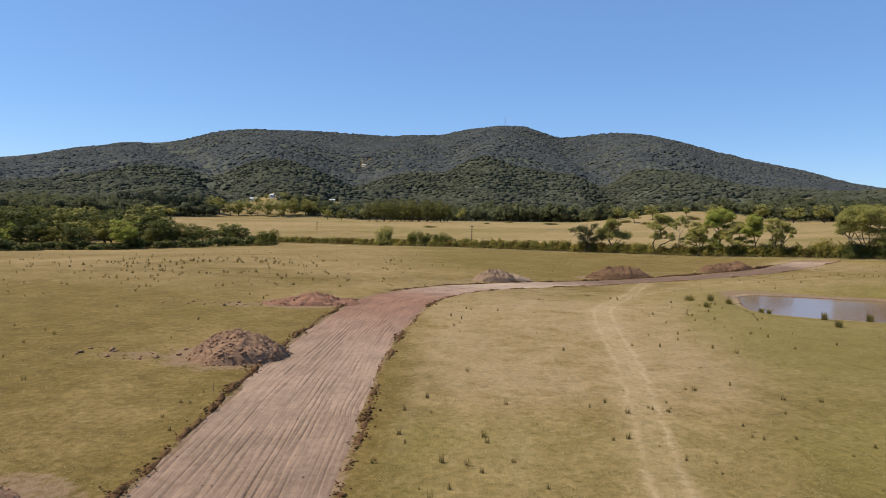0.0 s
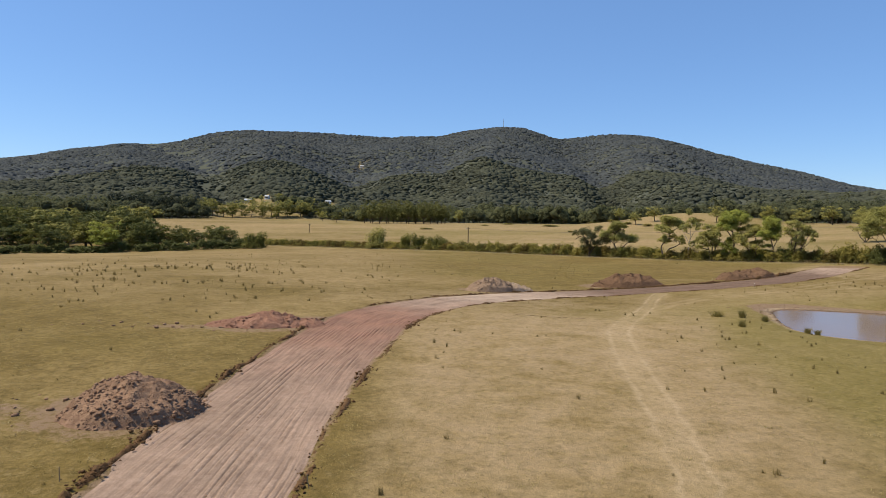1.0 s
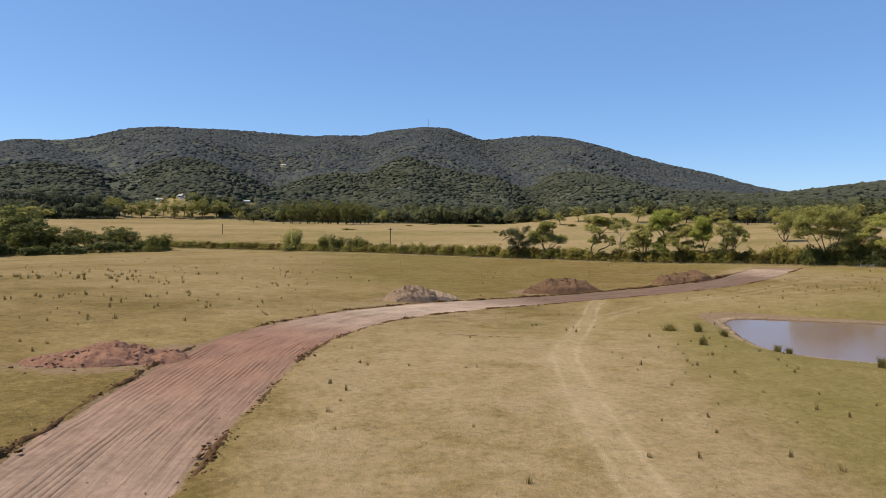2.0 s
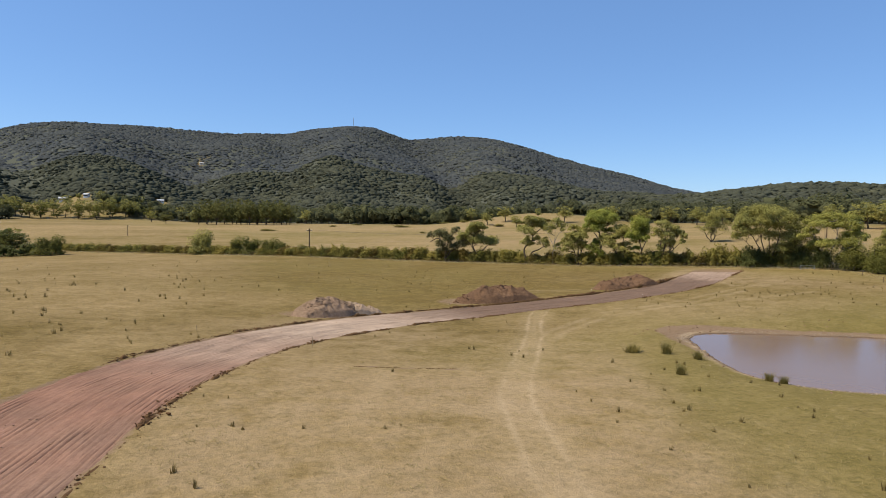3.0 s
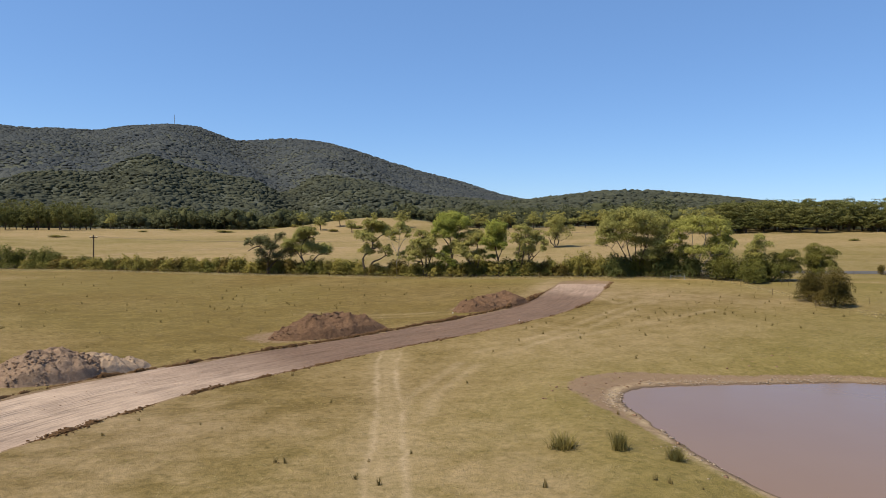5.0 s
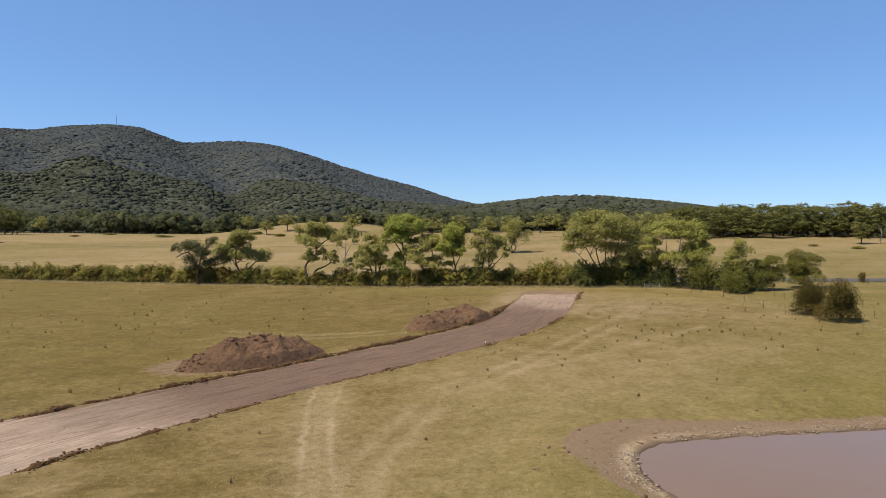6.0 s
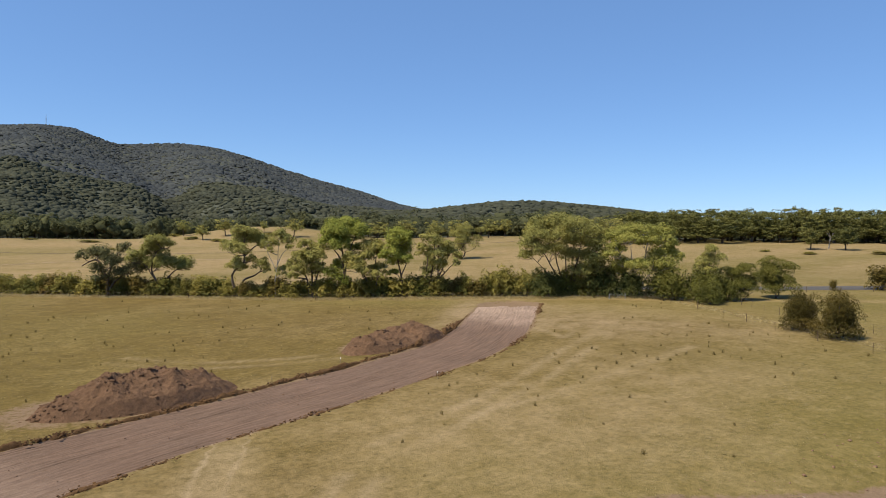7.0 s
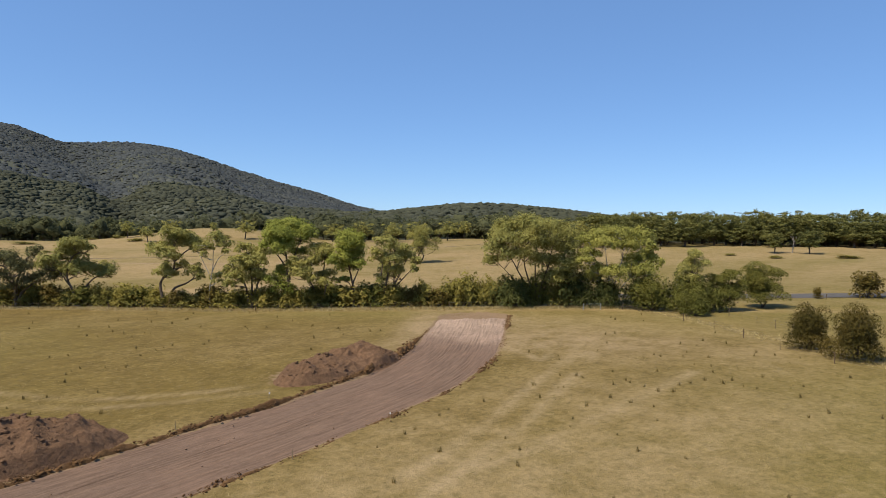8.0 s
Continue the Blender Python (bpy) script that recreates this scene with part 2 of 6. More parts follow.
def soil_material(name, low, high, crumb=5.0, depth=0.08, by_cover=False):
    mat, nodes, links, shader = material(name, 0.95)
    shader.inputs["Specular IOR Level"].default_value = 0.12
    where = object_space(nodes)
    broad = noise_node(nodes, links, 0.35, 4, where)
    fine = noise_node(nodes, links, crumb, 6, where, 0.7)
    grain = noise_node(nodes, links, crumb * 5, 3, where, 0.7)
    base = mix(nodes, links, ramp(nodes, links, fine, [(0.3, (0, 0, 0)), (0.7, (1, 1, 1))]), low, high)
    if by_cover:
        along, off, _, _ = channels(nodes, links, "lane")
        lane = nodes.new("ShaderNodeCombineXYZ")
        links.new(maths(nodes, links, "MULTIPLY", along, 0.35), lane.inputs[0])
        links.new(maths(nodes, links, "MULTIPLY", off, 6.0), lane.inputs[1])
        streak = noise_node(nodes, links, 1.0, 5, lane.outputs[0], 0.65)
        red, damp, pale, _ = channels(nodes, links, "cover")
        rough = maths(nodes, links, "MULTIPLY", maths(nodes, links, "SUBTRACT", broad, 0.5), 0.7)
        base = mix(nodes, links, maths(nodes, links, "ADD", red, maths(nodes, links, "MULTIPLY", rough, red), True), base, mix(nodes, links, fine, (0.172, 0.086, 0.055), (0.246, 0.139, 0.097)))
        base = mix(nodes, links, maths(nodes, links, "ADD", pale, maths(nodes, links, "MULTIPLY", rough, pale), True), base, mix(nodes, links, fine, (0.319, 0.236, 0.167), (0.410, 0.312, 0.236)))
        base = mix(nodes, links, maths(nodes, links, "ADD", damp, maths(nodes, links, "MULTIPLY", rough, damp), True), base, mix(nodes, links, fine, (0.102, 0.064, 0.043), (0.176, 0.116, 0.082)))
    if by_cover:
        base = mix(nodes, links, 0.85, base, ramp(nodes, links, streak, [(0.28, (0.62, 0.60, 0.58)), (0.5, (1, 1, 1)), (0.72, (1.28, 1.26, 1.22))]), "MULTIPLY")
    tone = ramp(nodes, links, broad, [(0.3, (0.78, 0.77, 0.76)), (0.7, (1.15, 1.14, 1.13))])
    base = mix(nodes, links, 0.8, base, tone, "MULTIPLY")
    base = mix(nodes, links, 0.5, base, ramp(nodes, links, grain, [(0.3, (0.7, 0.7, 0.7)), (0.7, (1.2, 1.2, 1.2))]), "MULTIPLY")
    links.new(base, shader.inputs["Base Color"])
    bump(nodes, links, shader, maths(nodes, links, "ADD", fine, maths(nodes, links, "MULTIPLY", grain, 0.4)), 0.8, depth)
    return mat


def leaf_material(name, dark, light, tip, see=0.25, patch=0.5):
    """Leaves that vary one by one, and in drifts over the crown."""
    mat, nodes, links, shader = material(name, 0.65)
    shader.inputs["Specular IOR Level"].default_value = 0.1
    geo = nodes.new("ShaderNodeNewGeometry")
    info = nodes.new("ShaderNodeObjectInfo")
    base = mix(nodes, links, geo.outputs["Random Per Island"], dark, light)
    drift = noise_node(nodes, links, patch, 3, object_space(nodes))
    base = mix(nodes, links, ramp(nodes, links, drift, [(0.42, (0, 0, 0)), (0.72, (0.8, 0.8, 0.8))]), base, tip)
    base = mix(nodes, links, 0.5, base, ramp(nodes, links, info.outputs["Random"], [(0, (0.75, 0.8, 0.75)), (1, (1.2, 1.15, 1.05))]), "MULTIPLY")
    links.new(base, shader.inputs["Base Color"])
    glow = nodes.new("ShaderNodeBsdfTranslucent")
    links.new(base, glow.inputs["Color"])
    both = nodes.new("ShaderNodeMixShader")
    both.inputs[0].default_value = see
    links.new(shader.outputs[0], both.inputs[1])
    links.new(glow.outputs[0], both.inputs[2])
    links.new(both.outputs[0], nodes["Material Output"].inputs["Surface"])
    return mat


def plain_material(name, a, b, scale=3.0, roughness=0.8, metallic=0.0, relief=0.0):
    mat, nodes, links, shader = material(name, roughness)
    n = noise_node(nodes, links, scale, 5, object_space(nodes), 0.65)
    links.new(mix(nodes, links, ramp(nodes, links, n, [(0.3, (0, 0, 0)), (0.7, (1, 1, 1))]), a, b), shader.inputs["Base Color"])
    shader.inputs["Metallic"].default_value = metallic
    if relief:
        bump(nodes, links, shader, n, 0.6, relief)
    return mat


def bark_material(name, a, b):
    mat, nodes, links, shader = material(name, 0.85)
    where = stretched(nodes, links, object_space(nodes), 5, 5, 0.9)
    n = noise_node(nodes, links, 1.6, 5, where, 0.65)
    links.new(mix(nodes, links, ramp(nodes, links, n, [(0.35, (0, 0, 0)), (0.65, (1, 1, 1))]), a, b), shader.inputs["Base Color"])
    bump(nodes, links, shader, n, 0.6, 0.03)
    return mat


def water_material():
    """Muddy still water."""
    mat, nodes, links, shader = material("muddy_water", 0.14)
    where = object_space(nodes)
    n = noise_node(nodes, links, 0.12, 3, where)
    links.new(mix(nodes, links, n, (0.168, 0.100, 0.058), (0.202, 0.128, 0.076)), shader.inputs["Base Color"])
    shader.inputs["IOR"].default_value, shader.inputs["Specular IOR Level"].default_value = 1.33, 0.33
    bump(nodes, links, shader, noise_node(nodes, links, 2.5, 3, where), 0.06, 0.03)
    return mat


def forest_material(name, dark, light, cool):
    """Far crowns: each its own tone, drifts of a cooler tone over the slope, leafy speckle."""
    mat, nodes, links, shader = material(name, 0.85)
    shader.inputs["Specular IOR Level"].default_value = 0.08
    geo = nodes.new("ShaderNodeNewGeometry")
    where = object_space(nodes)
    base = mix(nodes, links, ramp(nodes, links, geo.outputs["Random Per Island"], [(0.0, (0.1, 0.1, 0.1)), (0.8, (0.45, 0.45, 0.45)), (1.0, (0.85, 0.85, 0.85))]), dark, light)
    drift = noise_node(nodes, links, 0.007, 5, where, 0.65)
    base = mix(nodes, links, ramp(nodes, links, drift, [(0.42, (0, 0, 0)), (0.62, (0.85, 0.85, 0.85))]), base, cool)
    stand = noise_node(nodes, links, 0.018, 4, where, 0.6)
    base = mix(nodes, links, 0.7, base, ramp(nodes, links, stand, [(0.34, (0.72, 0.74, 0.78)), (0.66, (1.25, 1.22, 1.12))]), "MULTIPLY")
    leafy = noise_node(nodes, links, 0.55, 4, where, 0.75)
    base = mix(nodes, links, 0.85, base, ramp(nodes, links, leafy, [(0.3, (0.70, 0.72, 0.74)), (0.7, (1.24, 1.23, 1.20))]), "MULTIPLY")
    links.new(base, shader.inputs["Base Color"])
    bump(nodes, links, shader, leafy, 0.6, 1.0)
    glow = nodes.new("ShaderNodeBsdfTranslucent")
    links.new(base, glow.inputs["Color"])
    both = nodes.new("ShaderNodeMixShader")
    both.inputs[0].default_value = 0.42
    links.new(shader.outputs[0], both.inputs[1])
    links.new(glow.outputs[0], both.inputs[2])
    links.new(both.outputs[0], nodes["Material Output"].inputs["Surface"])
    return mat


PASTURE = paddock_material()
ROAD_SOIL = soil_material("graded_soil", (0.205, 0.138, 0.098), (0.292, 0.210, 0.156), 3.0, 0.05, True)
HEAP_SOIL = soil_material("dug_soil", (0.178, 0.102, 0.062), (0.292, 0.184, 0.116), 3.5, 0.12)
RED_SOIL = soil_material("red_soil", (0.172, 0.082, 0.052), (0.282, 0.158, 0.106), 3.5, 0.10)
PALE_SOIL = soil_material("pale_soil", (0.255, 0.178, 0.115), (0.365, 0.268, 0.185), 3.5, 0.10)
DARK_SOIL = soil_material("dark_soil", (0.108, 0.060, 0.033), (0.200, 0.118, 0.068), 5.0, 0.18)
BERM_SOIL = soil_material("turned_topsoil", (0.074, 0.038, 0.015), (0.150, 0.084, 0.038), 4.0, 0.10)
CRUST = soil_material("dried_mud", (0.225, 0.165, 0.110), (0.40, 0.315, 0.23), 5.0, 0.05)
GREY_SOIL = soil_material("dry_grey_soil", (0.185, 0.118, 0.074), (0.305, 0.212, 0.142), 3.5, 0.12)
WATER = water_material()
GUM_LEAF = leaf_material("gum_leaf", (0.155, 0.152, 0.044), (0.359, 0.326, 0.097), (0.359, 0.310, 0.086), 0.32)
BRIGHT_LEAF = leaf_material("fresh_gum_leaf", (0.150, 0.172, 0.031), (0.312, 0.322, 0.066), (0.348, 0.340, 0.071), 0.34)
BROAD_LEAF = leaf_material("yellowish_gum_leaf", (0.171, 0.173, 0.040), (0.378, 0.349, 0.088), (0.421, 0.373, 0.090), 0.34)
OLD_LEAF = leaf_material("old_gum_leaf", (0.060, 0.062, 0.027), (0.150, 0.142, 0.058), (0.160, 0.145, 0.056), 0.2)
SHRUB_LEAF = leaf_material("shrub_leaf", (0.138, 0.124, 0.029), (0.305, 0.256, 0.063), (0.335, 0.265, 0.066), 0.40)
MID_LEAF = leaf_material("mid_green_leaf", (0.078, 0.081, 0.018), (0.172, 0.163, 0.036), (0.172, 0.150, 0.033), 0.34)
EDGE_LEAF = leaf_material("wood_edge_leaf", (0.083, 0.087, 0.027), (0.166, 0.159, 0.047), (0.156, 0.141, 0.042), 0.34)
DARK_LEAF = leaf_material("dark_leaf", (0.056, 0.066, 0.020), (0.123, 0.128, 0.037), (0.116, 0.116, 0.033), 0.34)
PINE_LEAF = leaf_material("pine_needles", (0.020, 0.027, 0.017), (0.050, 0.058, 0.034), (0.042, 0.050, 0.030), 0.2)
RUSSET_LEAF = leaf_material("russet_leaf", (0.078, 0.066, 0.016), (0.178, 0.130, 0.032), (0.205, 0.131, 0.034), 0.42)
THORN_LEAF = leaf_material("dull_thorn_leaf", (0.046, 0.040, 0.010), (0.118, 0.090, 0.020), (0.140, 0.095, 0.023), 0.36)
RUSH = leaf_material("rush_blade", (0.120, 0.092, 0.034), (0.225, 0.165, 0.064), (0.215, 0.155, 0.058), 0.35, 0.1)
CLUMP = leaf_material("dark_rush_blade", (0.125, 0.105, 0.030), (0.300, 0.245, 0.085), (0.24, 0.19, 0.06), 0.45, 0.4)
STRAW = leaf_material("straw_blade", (0.187, 0.144, 0.047), (0.359, 0.273, 0.125), (0.281, 0.211, 0.086), 0.3, 0.05)
PALE_STRAW = leaf_material("pale_straw_blade", (0.34, 0.265, 0.12), (0.52, 0.42, 0.23), (0.42, 0.33, 0.155), 0.4, 0.05)
BARK = bark_material("grey_bark", (0.050, 0.035, 0.023), (0.140, 0.106, 0.074))
PALE_BARK = bark_material("pale_bark", (0.234, 0.203, 0.168), (0.390, 0.351, 0.304))
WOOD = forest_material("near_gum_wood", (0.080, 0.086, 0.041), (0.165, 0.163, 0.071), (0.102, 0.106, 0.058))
# far hill crowns: distance haze is painted in as extra blue
HAZED_FOREST = forest_material("hazed_hill_forest", (0.078, 0.085, 0.088), (0.130, 0.138, 0.128), (0.086, 0.096, 0.104))
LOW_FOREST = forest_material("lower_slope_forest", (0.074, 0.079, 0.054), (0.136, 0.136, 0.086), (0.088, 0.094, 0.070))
POST_WOOD = plain_material("weathered_wood", (0.066, 0.041, 0.024), (0.145, 0.096, 0.057), 9.0, 0.85, 0.0, 0.01)
PEG_WOOD = plain_material("pale_peg_wood", (0.17, 0.125, 0.075), (0.27, 0.205, 0.13), 9.0, 0.85)
STEEL = plain_material("galvanised_steel", (0.36, 0.36, 0.35), (0.52, 0.52, 0.51), 6.0, 0.4, 0.8)
WIRE = plain_material("rusty_wire", (0.10, 0.075, 0.06), (0.20, 0.16, 0.13), 8.0, 0.8)
PAINT = plain_material("white_paint", (0.62, 0.60, 0.56), (0.80, 0.79, 0.76), 4.0, 0.6)
ROOF = plain_material("grey_iron_roof", (0.30, 0.31, 0.32), (0.50, 0.51, 0.52), 1.0, 0.5)
ASPHALT = plain_material("asphalt", (0.062, 0.056, 0.05), (0.095, 0.086, 0.076), 1.5, 1.0)
GLASS = plain_material("dark_window_glass", (0.02, 0.025, 0.03), (0.04, 0.045, 0.05), 1.0, 0.1)

# ---- the lie of the land ----
MOUNDS = [(-8, 60, 26, 0.82), (20, 95, 26, -1.71), (80, 105, 30, 0.35), (27, 60, 22, 0.05), (36, 160, 36, -0.23), (50, 95, 22, 0.37), (-10, 10, 40, -0.57), (-45, 110, 45, 1.03), (120, 60, 60, 1.06), (130, 130, 50, 0.5), (-130, 235, 70, -4.98), (160, 440, 34, 8.2), (-195, 705, 70, 7), (240, 300, 90, 5.87), (250, 140, 80, 6.9), (10, 480, 90, 0.67), (-90, 570, 90, -1.1), (110, 220, 50, 0.41)]
# skyline of the range: bearing and height in degrees
RANGE_AZ = [-180, -90, -60, -45, -34, -32, -29.5, -27, -25.6, -23.4, -21.7, -20.2, -18.9, -16.3, -13.1, -9.3, -4.4, -0.6, 1.9, 4.4, 6.6, 8, 9.6, 12.2, 15, 17, 19.1, 21.7, 23.8, 27.6, 31.2, 34, 38, 45, 60, 90, 180]
RANGE_EL = [0.3, 0.6, 1.5, 2.8, 4.08, 4.42, 5.08, 5.42, 5.81, 5.77, 6.18, 6.72, 7.11, 7.35, 7.39, 7.43, 7.29, 7.53, 8.01, 8.24, 8.21, 7.78, 7.32, 7.49, 7.73, 7.55, 6.96, 6.06, 5.48, 4.58, 3.44, 2.88, 2.2, 1.7, 1.2, 0.6, 0.3]
CREST = 2250.0
ROAD = spline([(-6, -25), (-6.1, 10), (-6.05, 19), (-6.2, 29), (-6, 40), (-5.2, 52), (-3.8, 62), (-0.7, 71), (3, 78.5), (7, 84.5), (12, 89.5), (18.5, 93.5), (25, 96.2), (32, 98.3), (39, 100.4), (46.5, 103), (53, 107), (60, 113.3), (67, 120.3)], 0.35)
ROAD_HALF = 3.05


def widening(along):
    """The road is a little wider past its bend, on its outer side."""
    return 0.22 * smooth((along - 62) / 16) + 0.34 * np.exp(-((along - 119) / 13) ** 4)


ROAD_WAY = np.gradient(ROAD, axis=0) / np.linalg.norm(np.gradient(ROAD, axis=0), axis=1)[:, None]
ROAD = ROAD + np.stack([ROAD_WAY[:, 1], -ROAD_WAY[:, 0]], 1) * widening(np.arange(len(ROAD)) * 0.35)[:, None]
POND = spline([(33, 74.3), (35.5, 76), (39, 75.3), (43, 74), (48.5, 71.8), (54, 67), (55, 61), (50, 56.5), (42, 55.5), (35, 57.2), (30.8, 59.5), (29.4, 62.5), (29.9, 66), (31.5, 70.5)], 0.5, True)
WATER_Z = -0.15
RUT_A = spline([(5.8, -20), (6.2, 10), (6.4, 19.4), (7.2, 23.7), (8.5, 30.4), (9.6, 36.9), (11.2, 48), (13.1, 57.6), (14.9, 63), (17.7, 69.4), (21, 76.8), (23.9, 84.3), (25.6, 88.7), (27.2, 92)], 0.5)
RUT_B = spline([(7.0, -20), (7.3, 10), (7.5, 19.4), (8.3, 23.8), (9.5, 29.8), (10.7, 36), (12.4, 47), (14.3, 56.8), (16.1, 62.3), (19, 69), (20.6, 73), (22.7, 78), (25, 84.2), (26.8, 88.4), (28.4, 91.6)], 0.5)


def plain_height(x, y, tussocks=True):
    """The ground before the road and the pond were dug."""
    x, y = np.asarray(x, float), np.asarray(y, float)
    d = np.hypot(x - 10, y - 40)
    az = np.degrees(np.arctan2(x - 10, y - 40))
    z = 6 * smooth((d - 150) / 380)
    for a, b, s, k in MOUNDS:
        z = z + k * np.exp(-((x - a) ** 2 + (y - b) ** 2) / (2 * s * s))
    top = np.tan(np.radians(np.interp(az, RANGE_AZ, RANGE_EL))) * CREST - 14
    u = (d - 560) / (CREST - 560)
    rise = np.where(u < 1, np.clip(u, 0, 1) ** 1.25, np.clip(1 - (u - 1) * 1.3, 0.2, 1))
    u1 = np.clip(u, 0, 1)
    mid = u1 * (1 - u1) * 4
    # spurs and gullies: bearing on the crest, its drift down the slope, half width and height
    folds = 0
    for crest_az, drift, wide, high in ((4.6, -2.5, 3.0, 26), (9.8, 5.0, 1.9, -34), (15.0, 9.0, 3.0, 14), (-0.8, 1.0, 2.2, -14), (-9.5, 2.0, 2.6, -20), (-16.5, 3.0, 3.2, 20), (-21.8, 3.0, 1.8, -26), (-26.5, 2.0, 2.5, 12)):
        folds = folds + high * np.exp(-((az - crest_az - drift * (1 - u1)) / wide) ** 2)
    folds = (folds + fbm(x / 330, y / 330, 3, 3) * 30) * mid + fbm(x / 110, y / 110, 9, 2) * 20 * np.clip(u1 * 3, 0, 1) * np.clip(1.02 - u1, 0, 1)
    z = z + np.maximum(top, 0) * rise + folds * np.clip(top / 260, 0, 1) * smooth((37 - az) / 8)
    # the nearer wooded hill
    e, f = (x - 690) * 0.741 - (y - 790) * 0.671, (x - 690) * 0.671 + (y - 790) * 0.741
    z = z + 44.5 * np.exp(-0.5 * (e / np.where(e < 0, 128, 205)) ** 2 - 0.5 * (f / 260) ** 2)
    return z + fbm(x / 17, y / 17, 5, 3) * 0.10 * smooth(d / 40) + (fbm(x / 2.3, y / 2.3, 6, 2) * 0.03 if tussocks else 0)


def road_gap(x, y):
    d, i = distance(x, y, ROAD)
    d = d - widening(i * 0.35)
    return d.reshape(np.shape(x)), i.reshape(np.shape(x))


def pond_gap(x, y):
    d, _ = distance(x, y, POND)
    d = d.reshape(np.shape(x))
    return np.where(inside(x, y, POND), -d, d)


def ground_height(x, y):
    x, y = np.asarray(x, float), np.asarray(y, float)
    z = plain_height(x, y)
    p = pond_gap(x, y)
    shore = WATER_Z + np.where(p < 0, np.maximum(p * 0.35, -1.2), p * 0.09 + 0.05 * smooth(p / 0.6))
    z = z + (shore - z) * (1 - smooth((p - 1.0) / 5.0))
    r, _ = road_gap(x, y)
    return z - 0.22 * (1 - smooth((r - 2.3) / 0.8))


def gz(x, y):
    return float(ground_height(np.array([x]), np.array([y]))[0])


def axis(lo, hi, step, out, grow=1.06):
    core = list(np.arange(lo, hi + 1e-6, step))
    for sign in (1, -1):
        s, at, more = step, (hi if sign > 0 else lo), []
        while abs(at) < out:
            s *= grow
            at += sign * s
            more.append(at)
        core = core + more if sign > 0 else more[::-1] + core
    return np.array(core)


HEAPS = [(-11.1, 36.4, 2.8, 2.4), (-11.0, 55.6, 3.0, 1.9), (8.3, 93.2, 4.2, 2.2), (26.0, 103.2, 5.0, 2.4), (46.4, 108.3, 4.6, 2.3), (-13.2, 17.6, 2.2, 1.9)]


# grassy openings in the woods: bearing, distance, half width in degrees, half length
CLEARINGS = [(-7.33, 1496, 0.4, 16), (28.8, 838, 0.9, 22), (-10.7, 735, 0.9, 26), (-9.0, 655, 0.5, 30)]


def forest_here(x, y):
    """How far a place lies inside the woods, in metres."""
    d = np.hypot(x - 10, y - 40)
    az = np.degrees(np.arctan2(x - 10, y - 40))
    edge = np.interp(az, [-180, -80, -40, -24, -21, -20.3, -15.6, -15, -8.5, 0, 8, 14, 15.5, 16.5, 22, 23, 30, 34, 36, 41, 43, 47, 52, 56, 75, 100, 180],
                     [900, 500, 380, 500, 540, 730, 730, 600, 550, 525, 505, 480, 480, 475, 475, 410, 370, 335, 350, 350, 300, 265, 262, 262, 275, 400, 900])
    deep = d - edge - 12 * vnoise(x / 40, y / 40, 21)
    for at, far, wide, long in CLEARINGS:
        deep = np.where(((az - at) / wide) ** 2 + ((d - far) / long) ** 2 < 1, -5.0, deep)
    return deep


LAND = {}


def land_at(x, y):
    """Height of the ground sheet itself, between its own corners."""
    gx, gy, gz_ = LAND["x"], LAND["y"], LAND["z"]
    i = np.clip(np.searchsorted(gx, x) - 1, 0, len(gx) - 2)
    j = np.clip(np.searchsorted(gy, y) - 1, 0, len(gy) - 2)
    u, v = (x - gx[i]) / (gx[i + 1] - gx[i]), (y - gy[j]) / (gy[j + 1] - gy[j])
    return (gz_[j, i] * (1 - u) + gz_[j, i + 1] * u) * (1 - v) + (gz_[j + 1, i] * (1 - u) + gz_[j + 1, i + 1] * u) * v


